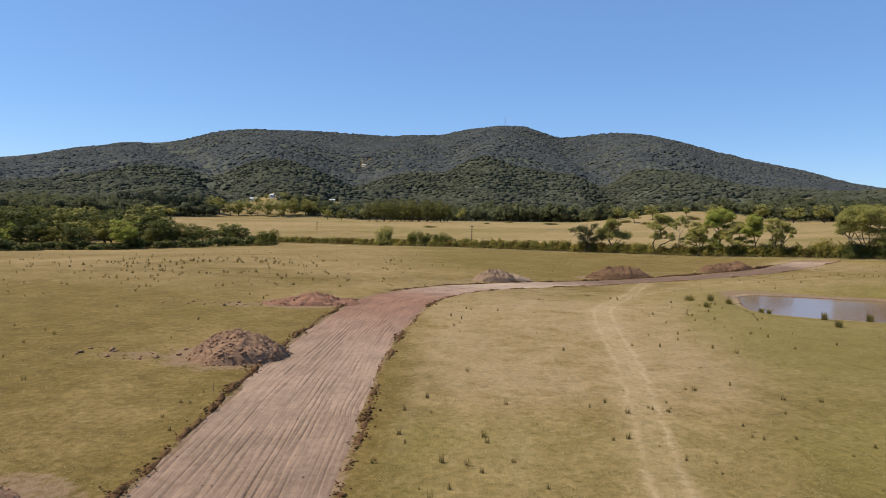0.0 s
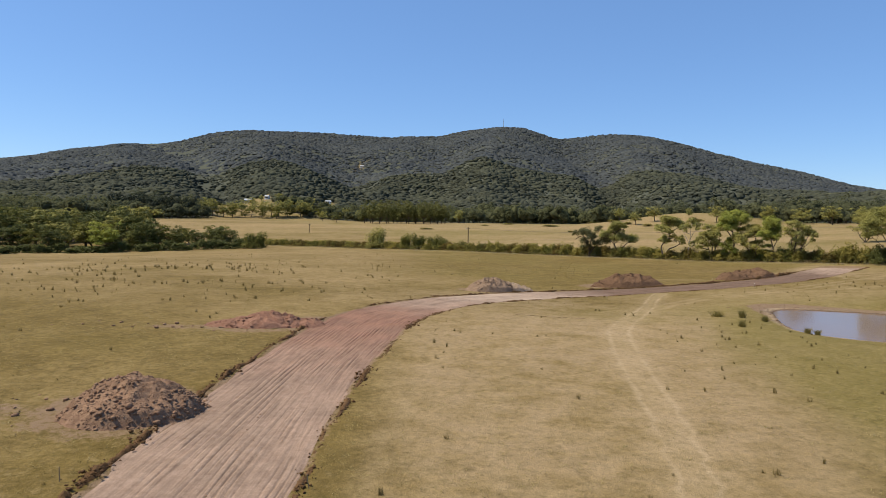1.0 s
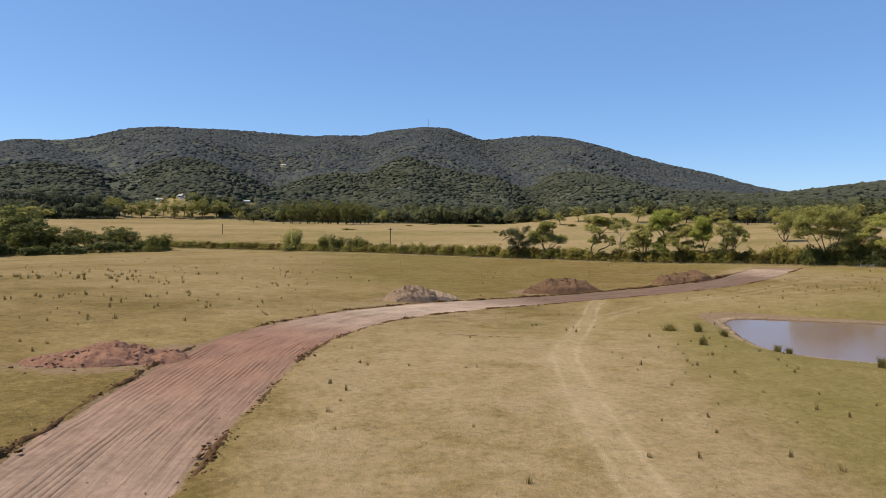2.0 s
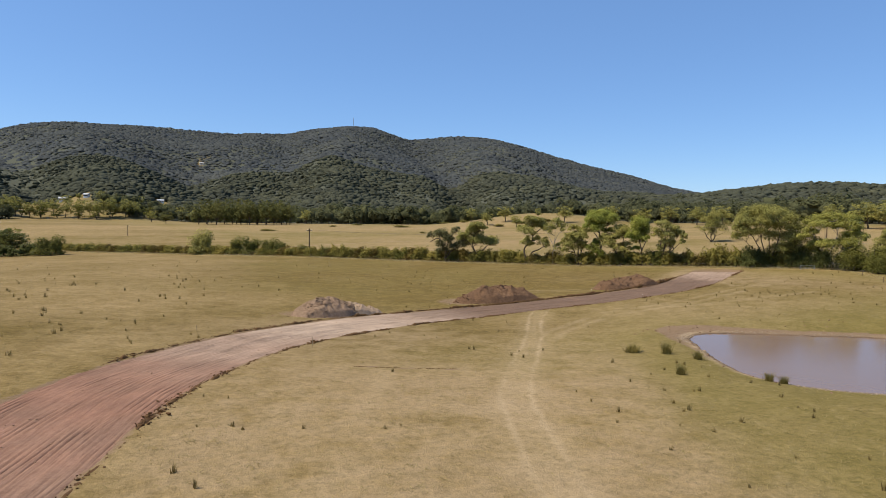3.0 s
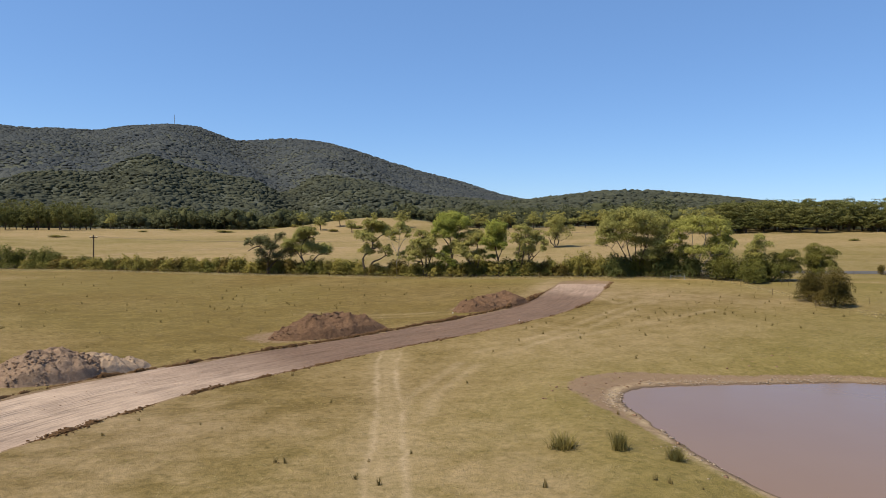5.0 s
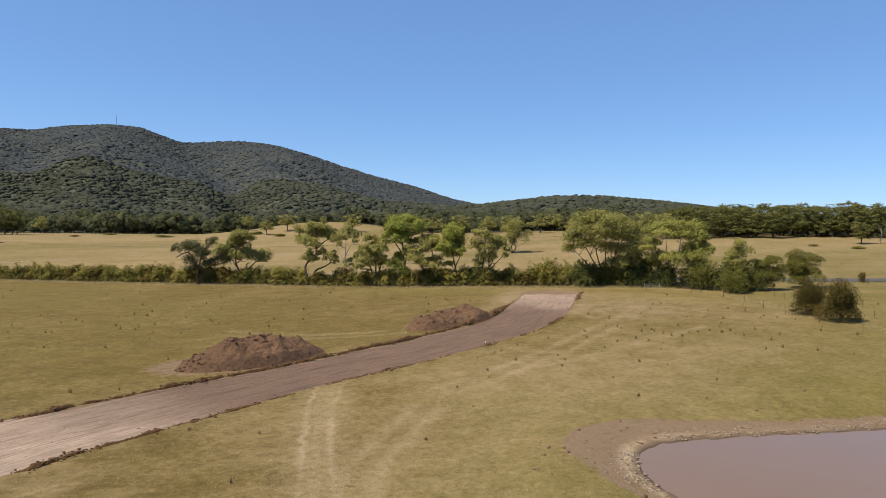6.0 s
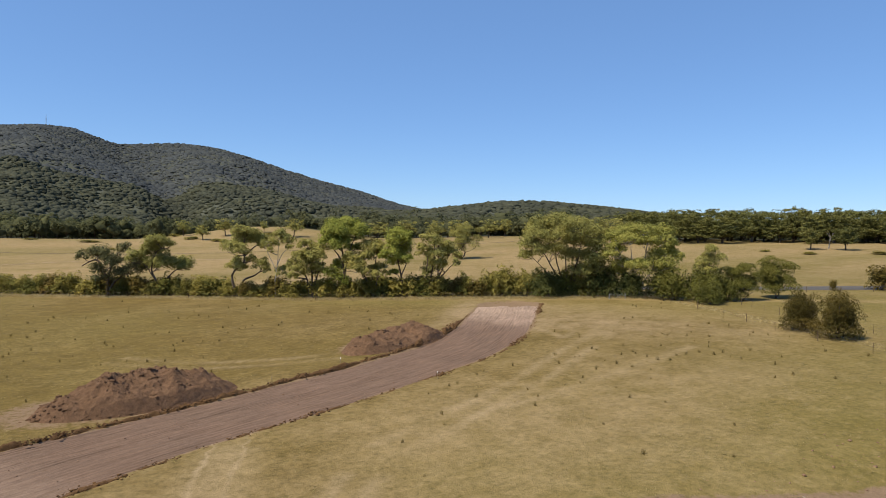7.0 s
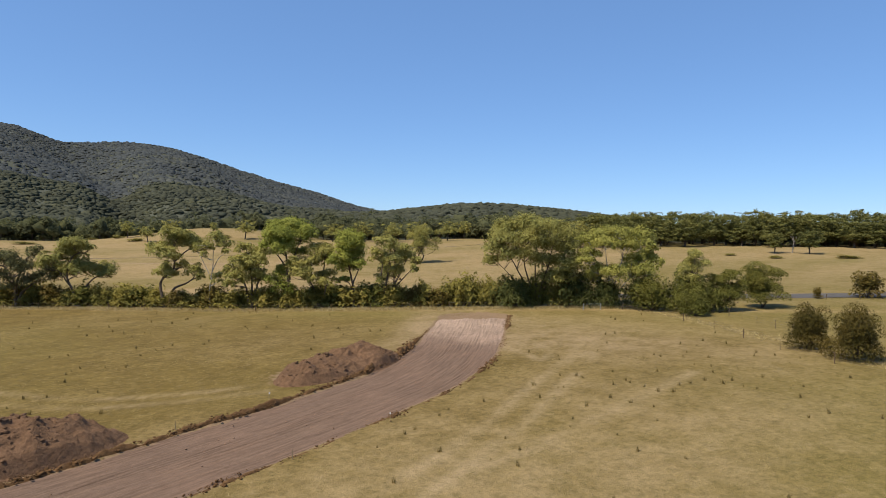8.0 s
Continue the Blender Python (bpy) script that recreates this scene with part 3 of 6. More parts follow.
def build_ground():
    gx, gy = axis(-24, 72, 0.5, 4600), axis(8, 128, 0.5, 4600)
    x, y = np.meshgrid(gx, gy)
    z = ground_height(x, y) + 4.5 * smooth((forest_here(x, y) - 30) / 80) * smooth((np.hypot(x - 10, y - 40) - 640) / 120)
    LAND.update(x=gx, y=gy, z=z)
    me = mesh_of("ground", np.stack([x, y, z], -1).reshape(-1, 3), grid_faces(len(gy), len(gx)))
    r, ri = road_gap(x, y)
    p = pond_gap(x, y)
    soil = 0.7 * (1 - smooth((r - 2.9) / 0.6))
    north = smooth((y - 66) / 8)
    tipward = np.exp(-(((x - 34.5) / 4.5) ** 2 + ((y - 77.5) / 3.0) ** 2))
    soil = np.maximum(soil, 1.0 * (1 - smooth((p - (0.25 + 0.45 * north + 1.9 * tipward)) / (0.5 + 1.0 * north))))
    for hx, hy, a, b in HEAPS:
        soil = np.maximum(soil, 0.62 * (1 - smooth((np.hypot((x - hx) / (a + 1.8), (y - hy) / (b + 1.4)) - 0.65) / 0.6)))
    drain, _ = distance(x, y, spline([(7.6, 66.7), (10, 66), (12.4, 65.6), (13.4, 65.3)], 0.3))
    soil = np.maximum(soil, 0.8 * np.exp(-(drain.reshape(x.shape) / 0.22) ** 2))
    soil = np.maximum(soil, 0.55 * (1 - smooth((np.hypot((x + 16.5) / 4, (y - 36) / 1.6) - 0.3) / 0.8)))
    soil = np.maximum(soil, 0.52 * (1 - smooth((np.hypot((x + 16) / 5, (y - 54.5) / 1.5) - 0.3) / 0.8)))
    soil = np.maximum(soil, 0.66 * (1 - smooth((np.hypot((x + 7.6) / 3.4, (y - 58.6) / 3.0) - 0.35) / 0.7)))
    sa, sb = signed(x, y, RUT_A), signed(x, y, RUT_B)
    bank = 0.25 + 0.75 * smooth((40 - x) / 6) * (0.55 + 0.45 * smooth((y - 66) / 6))
    cover_of(me, "lines", [sa, sb, np.clip(p, -8, 8).ravel(), bank.ravel()])
    strip = np.minimum(np.abs(sa), np.abs(sb)).reshape(x.shape)
    rut = np.zeros(x.shape)
    for k, line in enumerate(TRACKS):
        dt, _ = distance(x, y, line)
        rut = np.maximum(rut, (0.18 if k > 9 else 0.45) * np.exp(-(dt.reshape(x.shape) / 0.36) ** 2) * np.clip(0.8 + fbm(x / 3, y / 3, 33, 2), 0, 1))
    field = smooth((x + y - 199) / 6)
    rutx = np.interp(y, [-20, 19, 30, 49, 58, 77, 92, 110], [6.5, 7, 9, 12, 14.5, 21.5, 28.5, 34])
    between = smooth((x + 3.5) / 5) * (1 - smooth((strip - 1.0) / 9) * smooth((x - 14 - (y - 50) * 0.42) / 5)) * smooth((82 - y) / 26) * smooth((200 - x - y) / 30)
    dry = 0.20 + 0.72 * between + 0.6 * fbm(x / 23, y / 23, 12, 4) + 0.22 * smooth((y - 52) / 24) * smooth((4 - x) / 14)
    dry = dry - 0.40 * smooth((-x - 13) / 8) * smooth((70 - y) / 25) - 0.28 * smooth((30 - y) / 6) * smooth((x + 3) / 2) - 0.25 * (1 - smooth((p - 3) / 12)) * smooth((80 - y) / 8) - 0.16 * smooth((x - rutx - 2.0) / 4) * smooth((95 - y) / 20) + 0.10 * smooth((x - 38 - (y - 90) * 0.3) / 14) * smooth((p - 9) / 8)
    dry = dry + (0.5 - 0.06 * smooth((60 - x) / 60) + 1.0 * fbm(x / 70, y / 22, 14, 4) - dry) * field
    beyond = smooth((y - np.interp(x, [-10, 0, 12, 25, 39, 53, 67], [60, 74, 92, 99, 104, 110, 124]) - 2) / 4) * smooth((x - 2) / 14)
    dry = dry - 0.32 * beyond * (1 - field) - 0.24 * smooth((42 - x) / 20) * smooth((y - 104) / 14) * smooth((x + 25) / 25) * (1 - field)
    dry = dry - 0.2 * smooth((x - 52) / 12) * smooth((112 - y) / 10) * (1 - field)
    verge = np.exp(-((x + y - 193.8) / 1.8) ** 2)
    dry = np.clip(dry + 0.6 * verge, 0, 1)
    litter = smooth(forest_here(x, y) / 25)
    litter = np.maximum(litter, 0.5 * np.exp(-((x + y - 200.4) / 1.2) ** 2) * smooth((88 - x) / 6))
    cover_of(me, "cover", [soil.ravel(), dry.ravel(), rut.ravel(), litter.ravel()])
    lush = 0.75 * smooth((x - rutx - 2.5) / 7) * smooth((100 - y) / 20) + 0.7 * smooth((29 - y) / 5) * smooth((x + 3) / 2) + 0.9 * (1 - smooth((p - 4) / 26)) * smooth((82 - y) / 10) + 0.25 * smooth((x - 40) / 20) * (1 - field) + 0.4 * field + 0.6 * smooth((x + 0.45 * y - 110) / 10) + 0.5 * np.exp(-(((x - 1.5) / 3) ** 2 + ((y - 24) / 5) ** 2)) + 0.35 * fbm(x / 15, y / 15, 61, 3) + 0.35 * smooth((42 - x) / 20) * smooth((y - 104) / 14) * smooth((x + 25) / 25)
    cover_of(me, "growth", [np.clip(lush, 0, 1).ravel(), np.clip(0.8 * between * smooth((y - 24) / 9) + 0.4 * np.exp(-(((x - 44) / 18) ** 2 + ((y - 90) / 11) ** 2)) + 0.28 * field + 0.16 * smooth((y - 62) / 24) * smooth((4 - x) / 14) * (1 - field) + 0.8 * smooth((x + y - 152) / 16) * smooth((x - 34) / 14) * smooth((76 - x) / 16) * (1 - field) * (1 - 0.85 * beyond) + 0.8 * np.exp(-(((x - 9) / 11) ** 2 + ((y - 82) / 9) ** 2)), 0, 0.85).ravel(), smooth((6 - strip) / 2).ravel()])
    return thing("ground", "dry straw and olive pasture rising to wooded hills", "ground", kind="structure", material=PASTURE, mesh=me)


TRACKS = [spline(q, 0.5) for q in (
    [(21.5, 76), (22.6, 77.6), (24.3, 80.4), (26.4, 82.5), (30.7, 86.9)], [(22.6, 75.4), (23.6, 77), (25.3, 79.6), (27.4, 81.8), (31.6, 86)],
    [(33, 89), (41.7, 92.4), (46.1, 94.5), (51.2, 97.1), (57.3, 100), (62, 102.6), (64.3, 104.6)], [(33.5, 87.4), (42.2, 91), (46.8, 93), (52, 95.7), (58.2, 98.8), (64.4, 103.2)],
    [(40.8, 89.9), (44, 90.2), (48.2, 90.8), (53.7, 91.6), (60.5, 92.8)], [(56.0, 101.2), (57.0, 103.2), (57.5, 105.0)], [(56.6, 101.2), (58.8, 102.8), (60.2, 105.4)], [(56.2, 99.2), (60.5, 100.8), (64.0, 103.4)],
    [(40, 106.5), (36, 107.5), (31, 110), (27, 115)], [(40.5, 108), (36.6, 109), (32, 111.6), (28.4, 116)],
    [(-1.5, 20), (-0.8, 34), (1.5, 50), (5, 62)], [(2.6, 18), (3.2, 34), (5.3, 50), (9, 64)])]
build_ground()


def build_road():
    """The graded strip: blade furrows along it, a shallow crown, soil that turns red, pale and dark on its way."""
    t = np.gradient(ROAD, axis=0)
    t /= np.linalg.norm(t, axis=1)[:, None]
    side = np.stack([t[:, 1], -t[:, 0]], 1)
    way = ROAD[::2]
    t, side = t[::2], side[::2]
    across = np.linspace(-1, 1, 281)
    s = np.arange(len(way)) * 0.7
    half = ROAD_HALF + widening(s) + 0.22 + 0.18 * vnoise(s / 3.1, s * 0, 41) + 0.25 * smooth((s - 175) / 8)
    left = ROAD_HALF + widening(s) + 0.22 + 0.15 * vnoise(s / 2.3, s * 0, 43)
    off = np.where(across[None] > 0, across[None] * half[:, None], across[None] * left[:, None])
    x, y = way[:, 0, None] + side[:, 0, None] * off, way[:, 1, None] + side[:, 1, None] * off
    ss = np.broadcast_to(s[:, None], off.shape)
    wander = 0.10 * np.sin(ss / 9) + 0.55 * fbm(ss / 22, off / 7, 44, 2) + 0.05 * vnoise(ss / 1.4, off / 0.5, 42)
    furrow = (1 - 2 * (1 - np.abs(np.sin((off + wander) * np.pi / 0.25))) ** 2.6) * np.clip(0.5 + 1.7 * fbm(ss / 5, off / 0.7, 45, 3), 0.0, 1.25) * (1 - 0.75 * smooth((ss - 168) / 10)) * (1 - 0.15 * smooth((ss - 110) / 12))
    rough = fbm(ss / 1.9, off / 0.45, 46, 2) + 0.6 * fbm(ss / 2.6, off / 0.16, 49, 2)
    z = plain_height(x, y, False) - 0.05 + 0.027 * furrow + (0.02 + 0.02 * smooth((ss - 112) / 10)) * rough - 0.02 * np.abs(across[None]) ** 8
    z = z - 0.2 * smooth((ss - s[-1] + 2.2 + 0.6 * vnoise(off / 0.9, off * 0, 48)) / 2.2)
    me = mesh_of("dirt_road", np.stack([x, y, z], -1).reshape(-1, 3), grid_faces(*x.shape))
    wob = 4 * fbm(x / 6, y / 6, 47, 3)
    red = np.exp(-((ss + wob - 86) / 15) ** 2)
    pale = 0.9 * np.exp(-((ss + wob - 113) / 14) ** 2) + 0.28 * smooth((ss - 170) / 10)
    damp = 0.95 * smooth((ss + wob - 122) / 10) * (1 - smooth((ss + wob - 164) / 10)) + 0.4 * (1 - smooth((ss + 1.5 * wob - 44) / 12))
    cover_of(me, "cover", [red.ravel(), damp.ravel(), pale.ravel()])
    cover_of(me, "lane", [ss.ravel(), (off + wander).ravel()])
    return thing("road", "freshly graded pinkish dirt road with blade furrows", "dirt road", kind="structure", material=ROAD_SOIL, mesh=me)


build_road()


def build_water():
    c = POND.mean(0)
    out = c + (POND - c) * 1.06
    rings = np.linspace(0, 1, 14)[:, None, None]
    v = c[None, None] + (out[None] - c) * rings
    k = len(POND)
    f = [(i * k + j, i * k + (j + 1) % k, (i + 1) * k + (j + 1) % k, (i + 1) * k + j) for i in range(13) for j in range(k)]
    v = np.concatenate([v, np.full(v.shape[:2] + (1,), WATER_Z)], -1).reshape(-1, 3)
    return thing("water", "still brown muddy water of a farm dam", "pond", kind="structure", material=WATER, mesh=mesh_of("water", v, f))


build_water()


def field_track():
    """Two pale wheel marks across the far field."""
    line = spline([(2, 245), (17, 255), (43, 266), (65, 259), (80, 244), (92, 226)], 1.5)
    t = np.gradient(line, axis=0)
    t /= np.linalg.norm(t, axis=1)[:, None]
    ob = thing("field_track", "faint pale wheel marks across the dry field", "track", kind="structure")
    for side in (-0.8, 0.8):
        off = np.array([side - 0.28, side, side + 0.28])
        x, y = line[:, 0, None] + t[:, 1, None] * off, line[:, 1, None] - t[:, 0, None] * off
        z = ground_height(x, y) + 0.10
        part("wheel_mark", mesh_of("wheel_mark", np.stack([x, y, z], -1).reshape(-1, 3), grid_faces(*x.shape)), PALE_SOIL, ob)


field_track()

# ---- soil: heaps, berms, clods ----
def clod_shapes(count=5, level=1):
    v, f = ball(level)
    return [(v * (1 + 0.28 * np.random.default_rng(100 + k).normal(size=(len(v), 1))).clip(0.5, 1.6), f) for k in range(count)]


CLODS = clod_shapes()


def soil_heap(label, x, y, a, b, turn, peaks, mat, clods, clod_size, furrowed=0.0, seed=0):
    """A tipped heap: peaks as (u, v, spread, height) in its own plan, with clods lying over it."""
    r = np.random.default_rng(seed)
    rad, n = np.linspace(0, 1, 50), 130
    ang = np.linspace(0, 2 * np.pi, n, endpoint=False)
    u = a * rad[:, None] * np.cos(ang)[None] * (1 + 0.12 * fbm(np.cos(ang) * 2 + seed, np.sin(ang) * 2, seed, 2))[None]
    v = b * rad[:, None] * np.sin(ang)[None] * (1 + 0.12 * fbm(np.cos(ang) * 2 + seed + 9, np.sin(ang) * 2, seed, 2))[None]
    c, s = math.cos(turn), math.sin(turn)

    def lift(u, v):
        h = np.zeros(np.shape(u))
        for pu, pv, spread, high in peaks:
            d = np.hypot(u - pu, v - pv) / spread
            h = np.maximum(h, high * np.clip(1 - d ** 1.65, 0, 1))
        e = np.hypot(u / a, v / b)
        wu, wv = u + 0.25 * fbm(u / 0.6, v / 0.6, seed + 8, 2), v + 0.25 * fbm(u / 0.6 + 5, v / 0.6, seed + 9, 2)
        h = h + (0.12 + 0.16 * h) * fbm(wu / 0.8 + seed * 7, wv / 0.8, seed + 3, 3) + 0.10 * fbm(wu / 0.29 + 0.7 * wv, wv / 0.29 - 0.7 * wu, seed + 5, 2) + 0.06 * fbm(wu / 0.15 - wv, wv / 0.15 + wu, seed + 6, 2)
        if furrowed:
            h = h + furrowed * np.sin(u * 6.5 + 1.5 * fbm(u, v, seed, 2)) * np.clip(h, 0, 0.6)
        return np.maximum(h, 0.0) * (1 - smooth((e - 0.8) / 0.2)) - 0.10 * smooth((e - 0.85) / 0.15) + 0.02

    def place(u, v):
        px, py = x + u * c - v * s, y + u * s + v * c
        return px, py, plain_height(px, py) + lift(u, v)

    px, py, pz = place(u, v)
    z0 = gz(x, y)
    i = np.arange(49)[:, None] * n
    j = np.arange(n)[None]
    faces = np.stack([i + j, i + n + j, i + n + (j + 1) % n, i + (j + 1) % n], -1).reshape(-1, 4)
    heap = thing("soil_heap", label, "soil heap", (x, y, z0), "heaps beside the road")
    part("mound", mesh_of("mound", np.stack([px - x, py - y, pz - z0], -1).reshape(-1, 3), faces), mat, heap)
    q, w = np.sqrt(r.random(clods)) * 1.05, r.random(clods) * 2 * np.pi
    cu, cv = a * q * np.cos(w), b * q * np.sin(w)
    cx, cy, cz = place(cu, cv)
    patch = fbm(cu / 0.9 + seed, cv / 0.9, seed + 12, 2)
    size = clod_size * (0.16 + 0.84 * r.random(clods) ** 4 * np.clip(0.55 + 1.6 * patch, 0.05, 1.2))
    soup = Soup()
    scatter(soup, CLODS, np.stack([cx - x, cy - y, cz - z0 - size * 0.05], -1), np.stack([size, size * r.uniform(0.7, 1.2, clods), size * r.uniform(0.5, 0.9, clods)], -1), r.random(clods) * 6.28)
    part("loose_soil", soup.mesh("loose_soil"), mat, heap, kind="stuff")
    return heap


soil_heap("tall heap of grey-brown clods beside the road", -11.1, 36.4, 2.9, 2.5, 0.25, [(0, 0, 2.6, 1.35), (-0.5, 0.3, 1.8, 1.3), (0.5, -0.2, 1.7, 1.3), (1.4, -0.3, 1.6, 0.8)], HEAP_SOIL, 3200, 0.12, 0, 1)
soil_heap("low spread heap of red clay", -10.9, 55.9, 4.4, 1.9, 0.12, [(0, 0, 2.2, 0.8), (1.3, 0.2, 1.6, 0.65), (-1.8, 0, 1.7, 0.45), (3.0, 0.2, 1.5, 0.35), (-3.2, 0.1, 1.2, 0.2)], RED_SOIL, 1600, 0.10, 0, 2)
soil_heap("heap of grey clods with a dug face", 7.3, 92.9, 3.9, 2.4, 0.5, [(-0.9, 0, 2.6, 1.55), (0.4, 0, 2.6, 1.6), (1.7, -0.2, 1.9, 1.1)], GREY_SOIL, 2200, 0.13, 0, 3)
soil_heap("smaller pale heap of dry soil", 10.3, 94.5, 2.9, 1.9, 0.5, [(-0.6, 0, 2.2, 1.05), (1.0, 0, 1.8, 0.6)], PALE_SOIL, 140, 0.10, 0, 4)
soil_heap("long dark heap of fresh topsoil", 26.9, 103.1, 5.5, 2.7, 0.10, [(-1.3, 0, 3.1, 1.6), (0.6, 0, 3.1, 1.75), (2.5, 0, 2.5, 1.25), (-3.2, -0.1, 2.3, 0.9), (4.1, -0.2, 1.6, 0.55)], DARK_SOIL, 2200, 0.14, 0.08, 5)
soil_heap("flat-backed brown heap of topsoil", 46.0, 108.6, 5.7, 2.5, 0.32, [(1.7, 0, 2.8, 1.2), (0.4, 0.2, 2.6, 1.05), (-1.2, 0.1, 2.7, 1.0), (-3.1, 0, 2.5, 0.95), (3.5, -0.1, 1.6, 0.65)], DARK_SOIL, 1800, 0.14, 0.05, 6)
soil_heap("reddish heap of crumbled soil", -13.4, 17.4, 2.4, 2.0, 0.0, [(0, 0, 2.1, 0.85), (1.0, 0.6, 1.3, 0.5)], HEAP_SOIL, 200, 0.12, 0, 7)


def soil_berm(label, sign, gaps, high, clods, seed):
    """The windrow that the blade left along one edge."""
    r = np.random.default_rng(seed)
    line = np.stack([np.interp(np.arange(0, len(ROAD) - 1, 0.4), np.arange(len(ROAD)), ROAD[:, k]) for k in (0, 1)], 1)
    t = np.gradient(line, axis=0)
    t /= np.linalg.norm(t, axis=1)[:, None]
    side = np.stack([t[:, 1], -t[:, 0]], 1) * sign
    s = np.arange(len(line)) * 0.14
    keep = (0.5 + 0.5 * vnoise(s / 2.6, s * 0, seed)) ** gaps * (0.6 + 0.4 * vnoise(s / 0.8, s * 0 + 3, seed))
    keep = np.clip(keep, 0, 1) + 0.12
    if sign < 0:
        keep = keep * (1 - 0.95 * np.exp(-((s - 88.5) / 4.0) ** 4)) * (1 - 0.3 * np.exp(-((s - 128) / 5) ** 4)) + 0.55 * np.exp(-((s - 163) / 8) ** 4) + 0.35 * np.exp(-((s - 140) / 20) ** 4)
        keep = keep * (1 - 0.65 * smooth((s - 167) / 6))
    else:
        keep = keep * (1 - 0.3 * np.exp(-((s - 138) / 8) ** 4))
    prof = np.linspace(-1, 1, 9)
    mid = ROAD_HALF + widening(s) + 0.12 + 0.1 * vnoise(s / 1.7, s * 0, seed + 1)
    wide = 0.10 + 0.13 * keep
    off = mid[:, None] + prof[None] * wide[:, None]
    x, y = line[:, 0, None] + side[:, 0, None] * off, line[:, 1, None] + side[:, 1, None] * off
    z = plain_height(x, y) - 0.06 + high * keep[:, None] * (1 - prof[None] ** 2) * (0.75 + 1.1 * fbm(x / 0.45, y / 0.45, seed + 2, 3))
    v = np.stack([x, y, z], -1).reshape(-1, 3)
    f = grid_faces(len(line), 9)
    if sign > 0:
        f = f[:, ::-1]
    berm = thing("soil_berm", label, "soil berm", kind="stuff", material=BERM_SOIL, mesh=mesh_of("soil_berm", v, f))
    i = r.choice(len(line), clods, p=(keep ** 1.5 + 0.03) / (keep ** 1.5 + 0.03).sum())
    o = mid[i] + r.normal(size=clods) * (0.11 + 0.10 * keep[i])
    jog = r.random(clods) * 0.14
    cx, cy = line[i, 0] + t[i, 0] * jog + side[i, 0] * o, line[i, 1] + t[i, 1] * jog + side[i, 1] * o
    size = 0.02 + 0.045 * r.random(clods) ** 4 * (0.5 + keep[i])
    soup = Soup()
    scatter(soup, CLODS, np.stack([cx, cy, plain_height(cx, cy) - 0.04 + high * 0.55 * keep[i]], -1), np.stack([size, size * 1.2, size * 0.8], -1), r.random(clods) * 6.28)
    part("loose_soil", soup.mesh("loose_soil"), BERM_SOIL, berm, kind="stuff")


soil_berm("continuous windrow of dark turned soil along the road", -1, 0.5, 0.30, 4400, 51)
soil_berm("broken windrow of dark clods along the road", 1, 1.1, 0.22, 3600, 52)


def stray_clods():
    r = np.random.default_rng(61)
    soup = Soup()
    for cx, cy, sx, sy, n, size, _ in ((-16.5, 36.2, 2.6, 1.2, 60, 0.10, 0), (-16, 54.6, 3.0, 0.9, 60, 0.10, 0), (31.5, 68.5, 0.6, 2.2, 60, 0.10, 0), (33.5, 77, 2.5, 1.3, 90, 0.06, 0), (42, 76.3, 6, 1.0, 120, 0.06, 0), (3.5, 90.6, 1.6, 0.8, 12, 0.10, 0), (29.8, 63, 0.5, 2.5, 50, 0.08, 0)):
        x, y = r.normal(cx, sx, n), r.normal(cy, sy, n)
        x, y = x[pond_gap(x, y) > 0.3], y[pond_gap(x, y) > 0.3]
        k = size * (0.3 + 1.0 * r.random(len(x)) ** 3)
        scatter(soup, CLODS, np.stack([x, y, ground_height(x, y) + k * 0.2], -1), np.stack([k, k * 1.2, k * 0.7], -1), r.random(len(x)) * 6.28)
    for cx, cy in ((-19.6, 36.4), (-18.2, 36.9), (-16.8, 55.5), (-17.4, 53.6), (-12.4, 58.2)):
        scatter(soup, CLODS, np.array([[cx, cy, gz(cx, cy) + 0.06]]), np.array([[0.17, 0.13, 0.09]]), np.array([r.random() * 6]))
    n = 1600
    i = r.integers(0, len(ROAD), n)
    o = r.normal(0, 1.6, n).clip(-2.8, 2.8)
    t = np.gradient(ROAD, axis=0)
    t /= np.linalg.norm(t, axis=1)[:, None]
    x, y = ROAD[i, 0] + t[i, 1] * o + r.normal(0, 0.2, n), ROAD[i, 1] - t[i, 0] * o
    k = 0.008 + 0.03 * r.random(n) ** 5
    scatter(soup, CLODS, np.stack([x, y, plain_height(x, y, False) - 0.03 + k * 0.2], -1), np.stack([k, k * 1.2, k * 0.7], -1), r.random(n) * 6.28)
    thing("clods", "loose brown clods scattered over the grass", "loose_soil", kind="stuff", material=HEAP_SOIL, mesh=soup.mesh("loose_soil"))


stray_clods()


def bank_rubble():
    r = np.random.default_rng(66)
    n = 6000
    i = r.integers(0, len(POND), n)
    c = POND.mean(0)
    out = (POND[i] - c) / np.linalg.norm(POND[i] - c, axis=1)[:, None]
    p = POND[i] + out * (0.15 + np.abs(r.normal(0, 0.45, n)))[:, None] + r.normal(0, 0.25, (n, 2))
    ok = (p[:, 0] < 50 + r.normal(0, 3, n)) & (pond_gap(p[:, 0], p[:, 1]) > 0.05) & (vnoise(p[:, 0] / 1.6, p[:, 1] / 1.6, 67) > -0.15)
    p = p[ok]
    k = 0.012 + 0.045 * r.random(len(p)) ** 3
    soup = Soup()
    scatter(soup, CLODS, np.stack([p[:, 0], p[:, 1], ground_height(p[:, 0], p[:, 1]) + k * 0.1], -1), np.stack([k * 1.4, k, k * 0.45], -1), r.random(len(p)) * 6.28)
    thing("bank_rubble", "pale dried mud lumps along the dam's bank", "loose_soil", kind="stuff", material=CRUST, mesh=soup.mesh("bank_rubble"))


